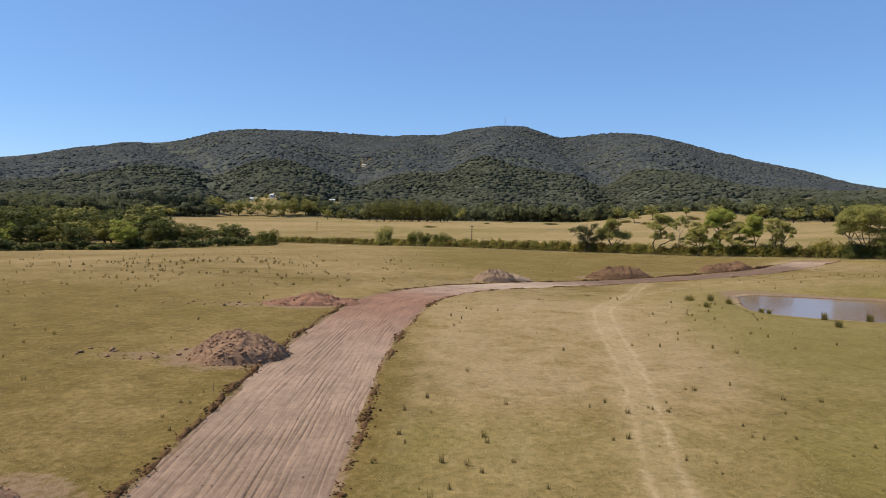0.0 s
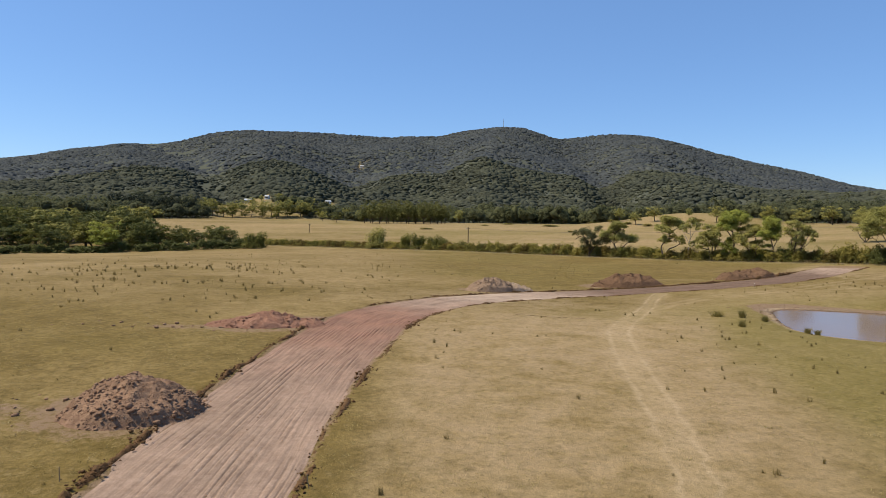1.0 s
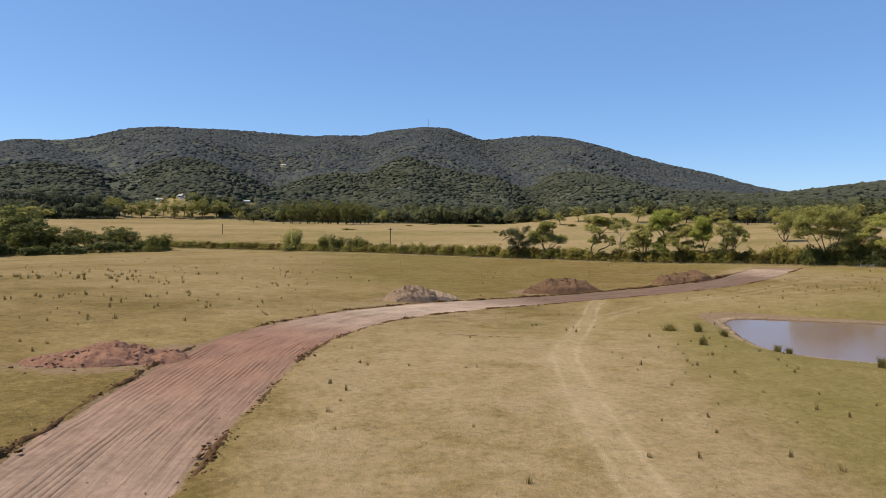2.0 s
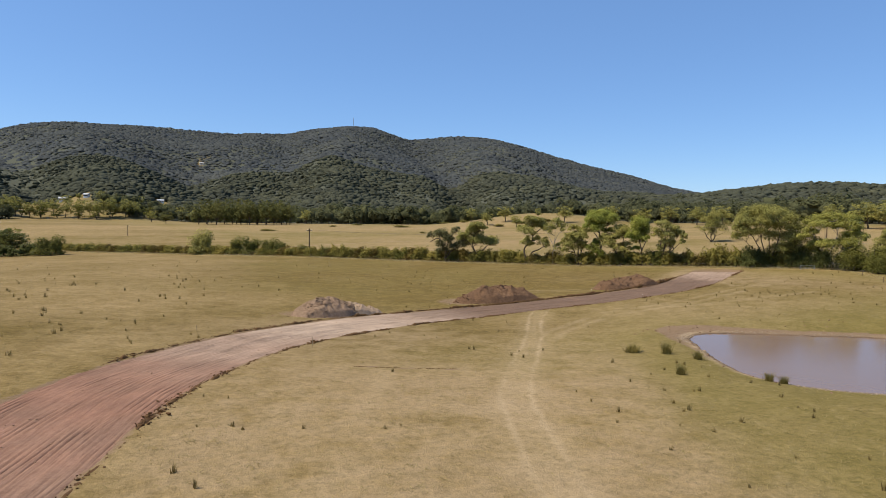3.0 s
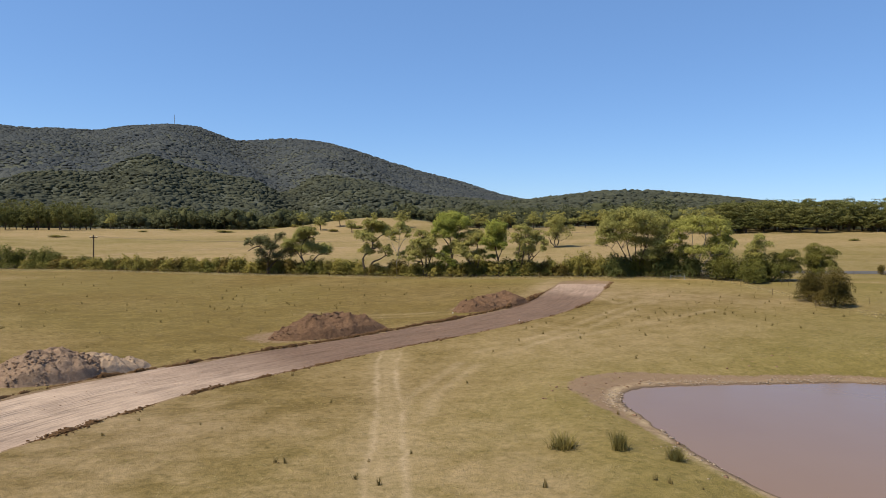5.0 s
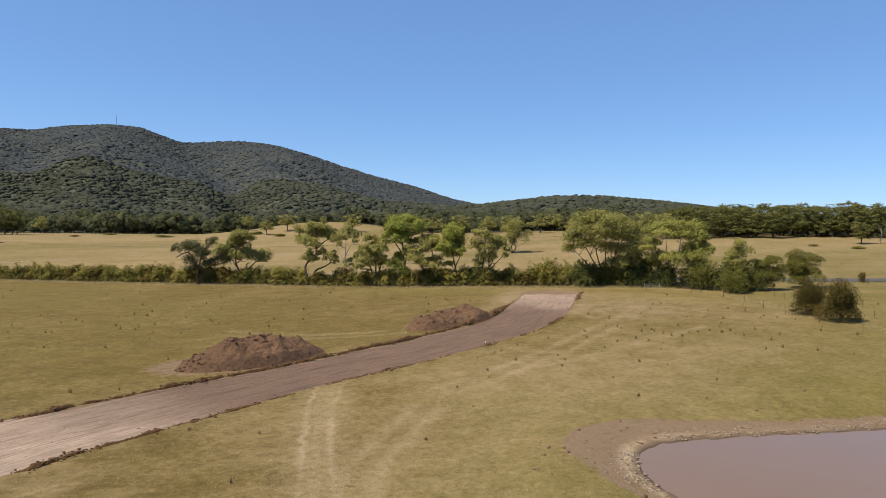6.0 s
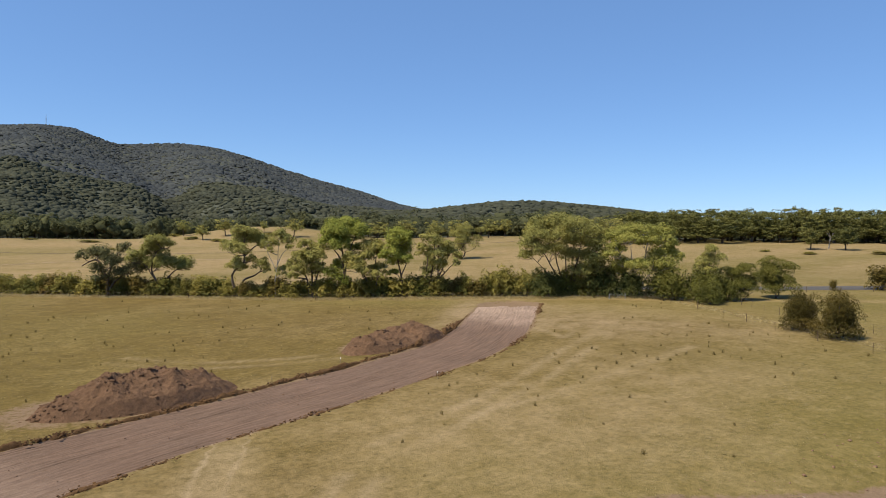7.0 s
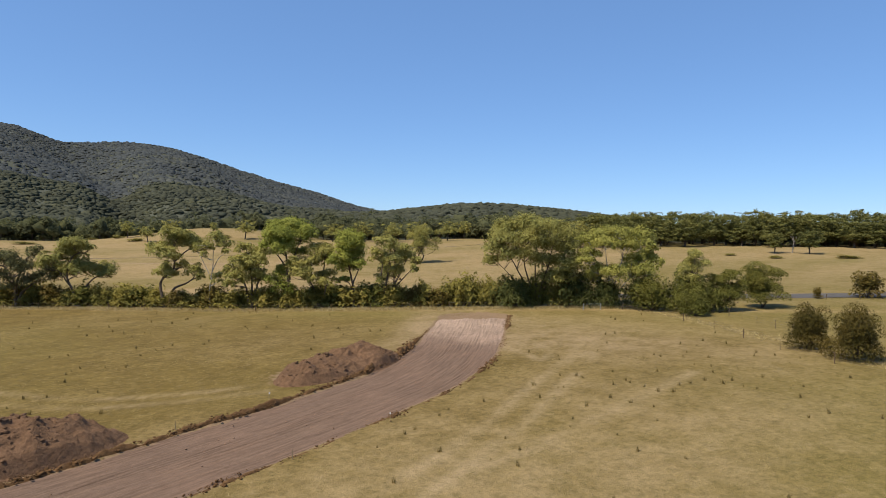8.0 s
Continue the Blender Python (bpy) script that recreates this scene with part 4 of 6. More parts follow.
bank_rubble()


def drain_line():
    """Two short scratches of dark turned soil in the grass."""
    r = np.random.default_rng(64)
    soup = Soup()
    for q in ([(7.4, 66.6), (8.6, 66.3), (10.3, 65.95), (12.4, 65.65), (13.0, 65.5)],):
        line = spline(q, 0.012)
        k = 0.007 + 0.014 * r.random(len(line)) ** 2
        p = line + r.normal(0, 0.035, line.shape)
        ok = vnoise(np.arange(len(line)) / 18.0, np.zeros(len(line)), 65) > -0.15
        p, k = p[ok], k[ok]
        scatter(soup, CLODS, np.stack([p[:, 0], p[:, 1], ground_height(p[:, 0], p[:, 1]) + 0.01], -1), np.stack([k * 1.4, k, k * 0.9], -1), r.random(len(p)) * 6.28)
    thing("drain_line", "thin scratch of dark turned soil in the grass", "loose_soil", kind="stuff", material=BERM_SOIL, mesh=soup.mesh("drain_line"))


drain_line()


# ---- plants ----
def leaves(r, centres, radii, count, size, flat=0.75, droop=0.4):
    """Leaf sprays over the shells of clumps: bent quads facing out and up."""
    k = r.choice(len(centres), count, p=radii ** 2 / (radii ** 2).sum())
    d = r.normal(size=(count, 3))
    d /= np.linalg.norm(d, axis=1)[:, None]
    d[:, 2] = np.where(d[:, 2] < -0.35, -d[:, 2], d[:, 2])
    reach = radii[k] * (0.72 + 0.36 * r.random(count))
    at = centres[k] + d * reach[:, None] * np.array([1, 1, flat])
    n = d + np.array([0, 0, 0.75]) + r.normal(size=(count, 3)) * 0.38
    n /= np.linalg.norm(n, axis=1)[:, None]
    a = np.cross(n, r.normal(size=(count, 3)))
    a /= np.linalg.norm(a, axis=1)[:, None] + 1e-9
    a[:, 2] -= droop * r.random(count)
    b = np.cross(n, a)
    L = size * r.uniform(0.6, 1.4, count)[:, None]
    W = L * r.uniform(0.4, 0.7, count)[:, None]
    v = np.stack([at - a * L * 0.5 - b * W * 0.5, at - a * L * 0.35 + b * W * 0.5, at + a * L * 0.6], 1)
    return v.reshape(-1, 3), np.arange(count * 3).reshape(-1, 3)


def limb(r, start, way, length, r0, r1, n=7, wander=0.18, lift=0.15):
    p, way = [np.array(start, float)], np.array(way, float)
    for _ in range(n - 1):
        way = way + r.normal(size=3) * wander + np.array([0, 0, lift]) * 0.4
        way /= np.linalg.norm(way)
        p.append(p[-1] + way * length / (n - 1))
    return np.array(p), np.linspace(r0, r1, n)


def gum_tree(label, x, y, height, width, leaf, seed, stems=1, fork=0.3, bare=0.35, clumps=26, count=4200, lean=(0, 0), bend=0.0, size=0.34, bark=None, dome=0.5, group="trees along the hedgerow"):
    """A gum: bent trunk or trunks, forking limbs and clumps of leaves at their ends. bare: where the crown begins, by height."""
    r = np.random.default_rng(seed)
    wood, centres, radii = Soup(), [], []
    tips = []
    for k in range(stems):
        turn = 2 * np.pi * (k + r.random() * 0.6) / stems
        out = 0.0 if stems == 1 else 0.35
        way = np.array([math.cos(turn) * out + lean[0], math.sin(turn) * out + lean[1], 1.0])
        base = np.array([math.cos(turn) * 0.22 * (stems > 1), math.sin(turn) * 0.22 * (stems > 1), -0.15])
        p, q = limb(r, base, way / np.linalg.norm(way), height * fork * 1.25 + 0.2, 0.028 * height / stems ** 0.4, 0.019 * height / stems ** 0.4, 8, 0.10 + bend, 0.1)
        wood.add(*tube(p, q, 8))
        tips.append((p[-1], q[-1], p[-1] - p[-2]))
    ends = []
    per = max(3, int(round(7 / stems)))
    for at, rad, way in tips:
        for k in range(per):
            turn = 2 * np.pi * (k + r.random() * 0.7) / per
            steep = r.uniform(0.5, 1.5)
            w = np.array([math.cos(turn), math.sin(turn), steep])
            p, q = limb(r, at, w / np.linalg.norm(w), height * r.uniform(0.26, 0.44), rad * 0.62, rad * 0.28, 7, 0.16, 0.25)
            wood.add(*tube(p, q, 6))
            for m in range(3):
                st = p[3 + m]
                w2 = (p[-1] - p[0]) / np.linalg.norm(p[-1] - p[0]) + r.normal(size=3) * 0.55
                p2, q2 = limb(r, st, w2 / np.linalg.norm(w2), height * r.uniform(0.13, 0.24), rad * 0.28, rad * 0.09, 5, 0.2, 0.2)
                wood.add(*tube(p2, q2, 5))
                ends.append(p2[-1])
            ends.append(p[-1])
    ends = np.array(ends)
    # draw the ends into a crown of the wanted width and height
    mid = ends[:, :2].mean(0)
    reach = np.percentile(np.hypot(*(ends[:, :2] - mid).T), 92) + 1e-6
    sx = (width * 0.5 - 0.7) / reach
    lo, hi = np.percentile(ends[:, 2], 4), np.percentile(ends[:, 2], 93)

    def fit_to(v):
        w = v.copy()
        low = smooth(v[:, 2] / (height * fork + 0.01))
        w[:, :2] = v[:, :2] + (v[:, :2] - mid) * (sx - 1) * low[:, None]
        up = np.clip((v[:, 2] - lo) / (hi - lo + 1e-6), -1, 1)
        goal = np.where(up >= 0, height * bare + up * (height * 0.93 - height * bare), v[:, 2] * (height * bare) / max(lo, 0.1))
        w[:, 2] = v[:, 2] + (goal - v[:, 2]) * smooth(v[:, 2] / 0.8)
        return w

    wood.v = [fit_to(v) for v in wood.v]
    ends = fit_to(ends)
    pick = r.permutation(len(ends))[:int(clumps * 1.3)]
    centres = ends[pick] + r.normal(size=(len(pick), 3)) * 0.25
    # let the crown round off towards its sides
    away = np.hypot(*(centres[:, :2] - mid).T) / (width * 0.5)
    centres[:, 2] -= dome * height * 0.22 * away ** 2 * (centres[:, 2] > height * 0.55)
    radii = (0.42 + width * 0.085) * r.uniform(0.65, 1.3, len(pick))
    tree = thing("gum_tree", label, "tree", (x, y, gz(x, y) - 0.02), group)
    part("trunk", wood.mesh("trunk"), bark or BARK, tree)
    part("crown", mesh_of("crown", *leaves(r, centres, radii, int(count * 5.6), size * 0.49), False), leaf, tree)
    return tree


def clumped_leaves(r, lobes, dense, size, droop=0.35):
    """Leaf sprays in small clumps over the shells of crown lobes (centre, half width, half height)."""
    out = []
    for c, w, h in lobes:
        n = max(6, int(7 * w * w / 0.7 + 5))
        d = r.normal(size=(n, 3))
        d /= np.linalg.norm(d, axis=1)[:, None]
        d[:, 2] = np.where(d[:, 2] < -0.5, -0.6 * d[:, 2], d[:, 2])
        clump = c + d * np.array([w, w * 0.9, h]) * r.uniform(0.55, 0.95, (n, 1))
        rad = 0.46 * (w * h) ** 0.5 * r.uniform(0.7, 1.25, n)
        count = int(dense * 4 * np.pi * (0.7 * w + 0.3 * h) ** 2)
        k = r.choice(n, count, p=rad ** 2 / (rad ** 2).sum())
        q = r.normal(size=(count, 3))
        q /= np.linalg.norm(q, axis=1)[:, None]
        q[:, 2] = np.where(q[:, 2] < -0.4, -q[:, 2], q[:, 2])
        at = clump[k] + q * (rad[k] * r.uniform(0.55, 1.1, count))[:, None] * np.array([1.05, 1.05, 0.85])
        face = q + (at - c) / w * 0.6 + np.array([0, 0, 0.45]) + r.normal(size=(count, 3)) * 0.45
        face /= np.linalg.norm(face, axis=1)[:, None]
        a = np.cross(face, r.normal(size=(count, 3)))
        a /= np.linalg.norm(a, axis=1)[:, None] + 1e-9
        a[:, 2] -= droop * r.random(count)
        b = np.cross(face, a)
        L = size * r.uniform(0.6, 1.45, count)[:, None]
        W = L * r.uniform(0.4, 0.7, count)[:, None]
        out.append(np.stack([at - a * L * 0.5 - b * W * 0.5, at - a * L * 0.35 + b * W * 0.5, at + a * L * 0.6], 1).reshape(-1, 3))
    v = np.vstack(out)
    return v, np.arange(len(v)).reshape(-1, 3)


def lobed_gum(label, x, y, stems, lobes, leaf, seed, dense=72, size=0.21, thick=0.15, bark=None, depth=0.55, layers=1, group="trees along the hedgerow", way=(0.7071, -0.7071)):
    """A gum whose crown is a set of lobes. stems: plan offset along the hedge and height, from the foot up; lobes: offset, height, half width, half height."""
    r = np.random.default_rng(seed)
    along, back = np.array([way[0], way[1], 0.0]), np.array([-way[1], way[0], 0.0])
    up = np.array([0, 0, 1.0])
    wood, paths = Soup(), []
    spread = max(abs(q[0]) + q[2] for q in lobes)
    for k, stem in enumerate(stems):
        q = np.array(stem, float)
        lean = r.uniform(-1, 1) * 0.3 * spread * np.linspace(0, 1, len(q)) ** 1.3 if k else np.zeros(len(q))
        p = spline(q[:, 0, None] * along + lean[:, None] * back + q[:, 1, None] * up, 0.3)
        p = p + np.stack([0.07 * vnoise(np.arange(len(p)) * 0.35, np.full(len(p), seed + k + 9.0 * m), 3) for m in range(3)], 1) * np.linspace(0, 1, len(p))[:, None]
        rad = thick * (1 if q[0, 1] < 0.6 else 0.6) * np.linspace(1, 0.32, len(p))
        wood.add(*tube(p, rad, 8))
        paths.append((p, rad))
    pts, rads = np.vstack([p for p, _ in paths]), np.concatenate([q for _, q in paths])
    made = []
    for n, (s, z, w, h) in enumerate(lobes * layers):
        room = max(0.0, spread ** 2 - s * s) ** 0.5
        side = r.uniform(-1, 1) if layers == 1 else (r.uniform(0.1, 1) if n < len(lobes) else r.uniform(-1, -0.1))
        c = (s + 0.25 * w * r.normal() * (layers > 1)) * along + side * depth * room * back + z * up
        made.append((c, w * 1.12, h * 1.38))
        low = np.where(pts[:, 2] < z - 0.25 * h, np.linalg.norm(pts - c, axis=1) + 0.35 * np.abs(pts[:, 2] - z * 0.72), 99)
        i = int(low.argmin())
        for m in range(3):
            end = c + r.normal(size=3) * np.array([w, w, h]) * 0.42 * (m > 0) + up * 0.1 * h
            t = np.linspace(0, 1, 7)[:, None]
            bow = (pts[i] * 0.45 + end * 0.55) + np.array([0, 0, -0.12]) * np.linalg.norm(end - pts[i]) + r.normal(size=3) * 0.12
            p = (1 - t) ** 2 * pts[i] + 2 * t * (1 - t) * bow + t ** 2 * end
            wood.add(*tube(p, np.linspace(min(rads[i] * 0.62, 0.075), 0.012, 7), 5))
            for _ in range(2):
                tip = end + r.normal(size=3) * np.array([w, w, h]) * 0.5
                wood.add(*tube(np.stack([p[4], (p[4] + tip) / 2 + r.normal(size=3) * 0.06, tip]), [0.018, 0.012, 0.006], 4))
    tree = thing("gum_tree", label, "tree", (x, y, gz(x, y) - 0.02), group)
    part("trunk", wood.mesh("trunk"), bark or BARK, tree)
    part("crown", mesh_of("crown", *clumped_leaves(r, made, dense, size), False), leaf, tree)
    return tree


lobed_gum("dark half-bare gum with twisted limbs in the hedge", 34.4, 163.0,
          [[(0, -0.2), (0.1, 1.7), (-0.4, 3.5), (-1.4, 4.7), (-2.6, 4.5), (-3.7, 3.9)], [(0.2, -0.2), (0.4, 2), (1, 3.7), (2, 5.2), (2.5, 6)], [(0.3, 0.3), (1, 1.7), (2.4, 2.9)]],
          [(-1.4, 5.5, 1.21, 0.85), (0.4, 5.5, 1.39, 0.91), (1.5, 4.6, 1.21, 0.91), (-2.4, 5.2, 0.73, 0.54), (2.7, 6.3, 0.97, 0.67), (3.3, 3.7, 1.57, 1.03), (2.3, 3, 1.21, 0.79), (-0.4, 4.6, 1.03, 0.73), (0.1, 2.9, 1.03, 1.21), (-0.1, 1.3, 1.21, 1.03)],
          OLD_LEAF, 11, dense=60, thick=0.2)
lobed_gum("spreading grey-green gum with an airy crown", 39.9, 157.8,
          [[(0, -0.2), (-0.3, 1.7), (-1.4, 3.2), (-2.4, 4.4)], [(0, 0), (-0.4, 1.9), (-1, 3.6), (-0.3, 5.7), (1, 6.5)], [(0.1, 0), (0.6, 1.9), (1.5, 3.3), (2.6, 3.8)]],
          [(-2.4, 5, 1.17, 0.88), (-2.8, 3.9, 1.23, 0.7), (-1.1, 6.5, 1.4, 0.88), (0.4, 7.2, 1.34, 0.76), (1.4, 6.4, 0.88, 0.88), (-1.5, 5.8, 1.31, 0.7), (0.1, 4.4, 1.81, 0.82), (1.8, 4.1, 1.58, 0.76), (-1.2, 4, 1.05, 0.7), (2.9, 3.7, 0.76, 0.53), (-3.6, 4.7, 0.7, 0.47)],
          GUM_LEAF, 12)
lobed_gum("gum with a curved dark trunk and lobed crown", 47.3, 150.4,
          [[(0.1, -0.2), (-0.2, 1.5), (-0.4, 2.7), (0.1, 3.6), (1.1, 4.4), (1.3, 5.4), (1.1, 6.9)], [(0.4, -0.2), (0.8, 1.4), (1.1, 2.3), (2.4, 2.9), (3.3, 3.7)], [(0.1, 3.6), (-0.1, 4)], [(1.3, 5.4), (2.4, 6.5), (3.2, 7)]],
          [(-0.4, 6.6, 0.99, 0.83), (0.5, 7.4, 1.38, 0.88), (2, 7.4, 1.33, 0.88), (1.2, 6.1, 1.27, 0.83), (2.7, 7.7, 0.72, 0.66), (1.1, 8.3, 1.44, 0.61), (-0.1, 4.1, 1.11, 0.94), (1.1, 3.8, 0.66, 0.47), (1.8, 4.7, 0.72, 0.61), (3.3, 4.1, 0.97, 0.77), (3.9, 3.6, 0.53, 0.55)],
          GUM_LEAF, 13, thick=0.2)
lobed_gum("slender sparse pale gum", 51.2, 146.5,
          [[(0, -0.2), (-0.1, 2.1), (0.1, 3.6), (0.3, 5.5), (0.3, 7.3)], [(0.1, 3.4), (-0.7, 4.9), (-1.6, 6.1), (-2.1, 6.4)], [(0.2, 4.3), (0.9, 5.7), (1.8, 6.5)], [(0.1, 2.6), (0.7, 3.2)]],
          [(-2, 6.5, 0.71, 0.44), (-0.8, 6.8, 0.82, 0.49), (0.3, 7.8, 1.09, 0.65), (1.1, 7.3, 0.93, 0.6), (-0.4, 6, 0.55, 0.33), (0.7, 3.4, 0.71, 0.6), (1.7, 6.5, 0.55, 0.38), (-0.1, 7, 0.82, 0.44)],
          GUM_LEAF, 14, dense=60, thick=0.09, bark=PALE_BARK)
lobed_gum("grey-green gum with hanging leaves", 54.5, 143.2,
          [[(-0.1, -0.2), (-0.3, 1.5), (-0.8, 3), (-1.5, 4.3), (-2.1, 4.4)], [(0.1, -0.2), (0.1, 1.8), (0, 3.5), (-0.4, 6.1)], [(0.2, -0.2), (0.5, 2), (1.1, 3.8), (1.4, 4.9)]],
          [(-0.6, 6.7, 0.9, 0.53), (0.4, 6.1, 1.22, 0.74), (-1.4, 5.1, 1.06, 0.72), (1.3, 5, 1.17, 0.88), (-0.5, 4.3, 1.33, 0.85), (-2.4, 4.1, 0.95, 0.64), (-1.2, 3.3, 1.19, 0.74), (0.2, 3.3, 0.95, 0.66), (-1.8, 2.7, 0.69, 0.42), (1.1, 3.9, 0.85, 0.58), (-0.3, 5.2, 1.06, 0.69)],
          GUM_LEAF, 15)
lobed_gum("tall gum with a bright green crown", 57.6, 140.2,
          [[(-0.1, -0.2), (0.1, 1.5), (0, 3), (-0.2, 4.5), (-0.4, 6.2), (-1.4, 7.9)], [(0.1, 3.2), (0.4, 5), (0.9, 6.7), (1.6, 8.1)], [(-0.1, 4.3), (-1.1, 5.7), (-2.2, 6.9)], [(0.1, 1.7), (-0.7, 2.7), (-1.3, 3.5)], [(0.1, 4.5), (1.1, 5.8)]],
          [(-1.6, 8.4, 1.46, 0.99), (0.1, 9, 1.56, 0.83), (1.9, 8.3, 1.2, 0.89), (-1.1, 7.2, 1.56, 0.89), (0.9, 7.6, 1.56, 0.89), (-2.4, 7.1, 0.94, 0.73), (-0.2, 6.4, 1.3, 0.73), (1.1, 6.2, 1.09, 0.52), (-1.2, 3.8, 1.04, 0.83), (-1.5, 2.9, 0.94, 0.73), (-0.6, 2.1, 1.15, 0.99), (-0.5, 8.1, 1.56, 0.94)],
          BRIGHT_LEAF, 16, thick=0.19)
lobed_gum("grey-green gum with two leaning stems", 60.0, 138.0,
          [[(-0.1, -0.2), (-0.2, 1.6), (-0.9, 3.1), (-1.7, 4.3)], [(0.1, -0.2), (0.1, 1.8), (0.5, 3.8), (0.6, 5.8)], [(0.2, 0.1), (0.9, 1.8), (1.2, 2.8)]],
          [(0.2, 6.3, 1.4, 0.72), (1.1, 6, 0.93, 0.72), (-0.5, 5, 1.09, 0.62), (-1.7, 4.7, 1.29, 0.67), (-2.7, 4.6, 0.88, 0.52), (-1.2, 3.8, 1.29, 0.67), (0.7, 3.3, 1.14, 0.83), (1.3, 2.8, 0.78, 0.52), (-0.4, 3.1, 0.83, 0.52), (0.4, 5.3, 1.03, 0.62)],
          GUM_LEAF, 17)
lobed_gum("bright green gum with a rounded top", 62.8, 135.0,
          [[(-0, -0.2), (-0, 1.6), (-0.2, 3), (-0.6, 4.8), (-0.7, 6.7)], [(0, 1.3), (-0.4, 2.6), (-1.1, 3.2)], [(-0.1, 2.8), (0.5, 4.3), (0.7, 4.8)]],
          [(-0.5, 7.4, 1.49, 0.82), (-0.8, 6.2, 1.54, 0.97), (-1.2, 5.2, 1.38, 0.82), (0.3, 7, 1.08, 0.87), (-0.5, 4.5, 1.28, 0.72), (0.7, 4.7, 0.77, 0.61), (-1.2, 3, 0.77, 0.38), (-0.4, 5.6, 1.28, 0.87)],
          BRIGHT_LEAF, 18)
lobed_gum("gum with splayed stems and open crown", 65.2, 132.6,
          [[(-0.2, -0.2), (-0.2, 1.8), (-0.4, 3.3), (-0.2, 5.4)], [(0, -0.2), (0.1, 2.1), (0.5, 4.2), (0.6, 6.7)], [(0.2, -0.2), (0.7, 1.8), (1.6, 3.8), (2.2, 5.3)], [(0.7, 1.8), (2.1, 3.3), (3.3, 4.5)]],
          [(0.4, 6.9, 1.27, 0.71), (-0.4, 5.6, 1.02, 0.71), (1.3, 6.2, 1.14, 0.71), (2.2, 5.4, 1.02, 0.86), (1.1, 5, 1.14, 0.71), (0.1, 3.8, 1.02, 0.92), (1.3, 4.2, 0.89, 0.61), (3.4, 5.1, 0.58, 0.46), (3.5, 4.3, 0.51, 0.38), (-0.4, 3, 0.76, 0.61)],
          GUM_LEAF, 19)
lobed_gum("broad many-stemmed gum with olive crown", 76.9, 121.2,
          [[(-0.4, -0.2), (-0.8, 1.7), (-1.9, 3.8), (-2.8, 5.4), (-3.5, 6.9)], [(-0.2, -0.2), (-0.5, 1.9), (-1.2, 4.3), (-1.4, 6.4), (-1.7, 8)], [(0, -0.2), (0, 2.1), (-0.1, 4.5), (0, 7.1)], [(0.1, -0.2), (0.5, 1.9), (1.2, 4.3), (1.7, 6.6)], [(0.2, 0), (0.9, 1.9), (2.4, 3.8), (3.1, 5.9)], [(-0.8, 1.5), (-2.8, 3.3), (-4.1, 4.7)]],
          [(-2.6, 8.3, 1.64, 0.74), (-0.7, 8.7, 1.69, 0.7), (1.2, 8.2, 1.59, 0.79), (2.8, 7.3, 1.24, 0.84), (-3.8, 7.3, 1.37, 0.79), (-4.3, 6, 1.19, 0.84), (-4.7, 4.7, 0.89, 0.7), (-2.4, 6.7, 1.64, 0.74), (-0.5, 7.1, 1.64, 0.84), (1.5, 6.4, 1.59, 0.84), (3.3, 5.9, 1.34, 0.89), (-3.1, 5.3, 1.24, 0.65), (-1.2, 5.4, 1.24, 0.65), (0.8, 4.7, 1.44, 0.74), (2.5, 4.3, 1.44, 0.89), (3.8, 4.3, 1.04, 0.79), (3.3, 3, 1.49, 0.89), (1.4, 3, 1.24, 0.74)],
          GUM_LEAF, 20, dense=38, depth=0.7, thick=0.11, layers=2)
lobed_gum("broad gum with pale limbs and yellow-green crown", 82.6, 115.8,
          [[(-0.3, -0.2), (-0.6, 1.6), (-1.4, 3.7), (-2.1, 5.6), (-2.3, 6.7)], [(-0.1, -0.2), (-0.1, 1.9), (-0.3, 4), (-0.5, 6.3)], [(0, -0.2), (0.3, 1.9), (0.9, 4), (1.4, 6.3)], [(0.2, -0.2), (0.9, 1.6), (2.3, 3.5), (3.3, 5.6)], [(-0.3, 1.6), (-1.7, 3.3), (-2.6, 4.7)]],
          [(-2.3, 6.7, 1.22, 0.68), (-1.2, 7.2, 1.47, 0.68), (0.5, 7.6, 1.56, 0.63), (2.1, 7.2, 1.47, 0.73), (3.3, 6.3, 1.12, 0.73), (4, 5.3, 0.88, 0.68), (-2.3, 5.5, 1.07, 0.49), (-0.5, 6.5, 1.42, 0.49), (1.4, 6.3, 1.42, 0.49), (-2.8, 4.7, 1.07, 0.49), (3.1, 4.9, 1.32, 0.68), (4.4, 4.6, 0.73, 0.59), (-1.2, 3.5, 1.22, 0.73), (0.1, 3.3, 1.37, 0.88), (1.9, 3.7, 1.42, 0.78), (-1.9, 2.7, 0.98, 0.88), (3.5, 3.5, 1.22, 0.88)],
          BROAD_LEAF, 21, dense=38, depth=0.7, thick=0.10, bark=PALE_BARK, layers=2)
gum_tree("small half-dead gum with thin leaves", 84.6, 108.2, 6.0, 3.4, GUM_LEAF, 22, 1, 0.4, 0.5, 12, 900)
gum_tree("round-crowned green tree shading the grass", 87.4, 105.8, 3.7, 3.6, MID_LEAF, 23, 2, 0.3, 0.25, 24, 3000, dome=0.0, size=0.26, group="trees in the lower paddock")
gum_tree("green shade tree in the lower paddock", 92.7, 104.6, 4.1, 4.8, MID_LEAF, 24, 2, 0.28, 0.28, 34, 4200, dome=0.0, size=0.26, group="trees in the lower paddock")
gum_tree("open spreading gum standing in the dry field", 122.1, 202.0, 8.6, 10.5, GUM_LEAF, 26, 3, 0.25, 0.35, 36, 5200, group="trees in the dry field")


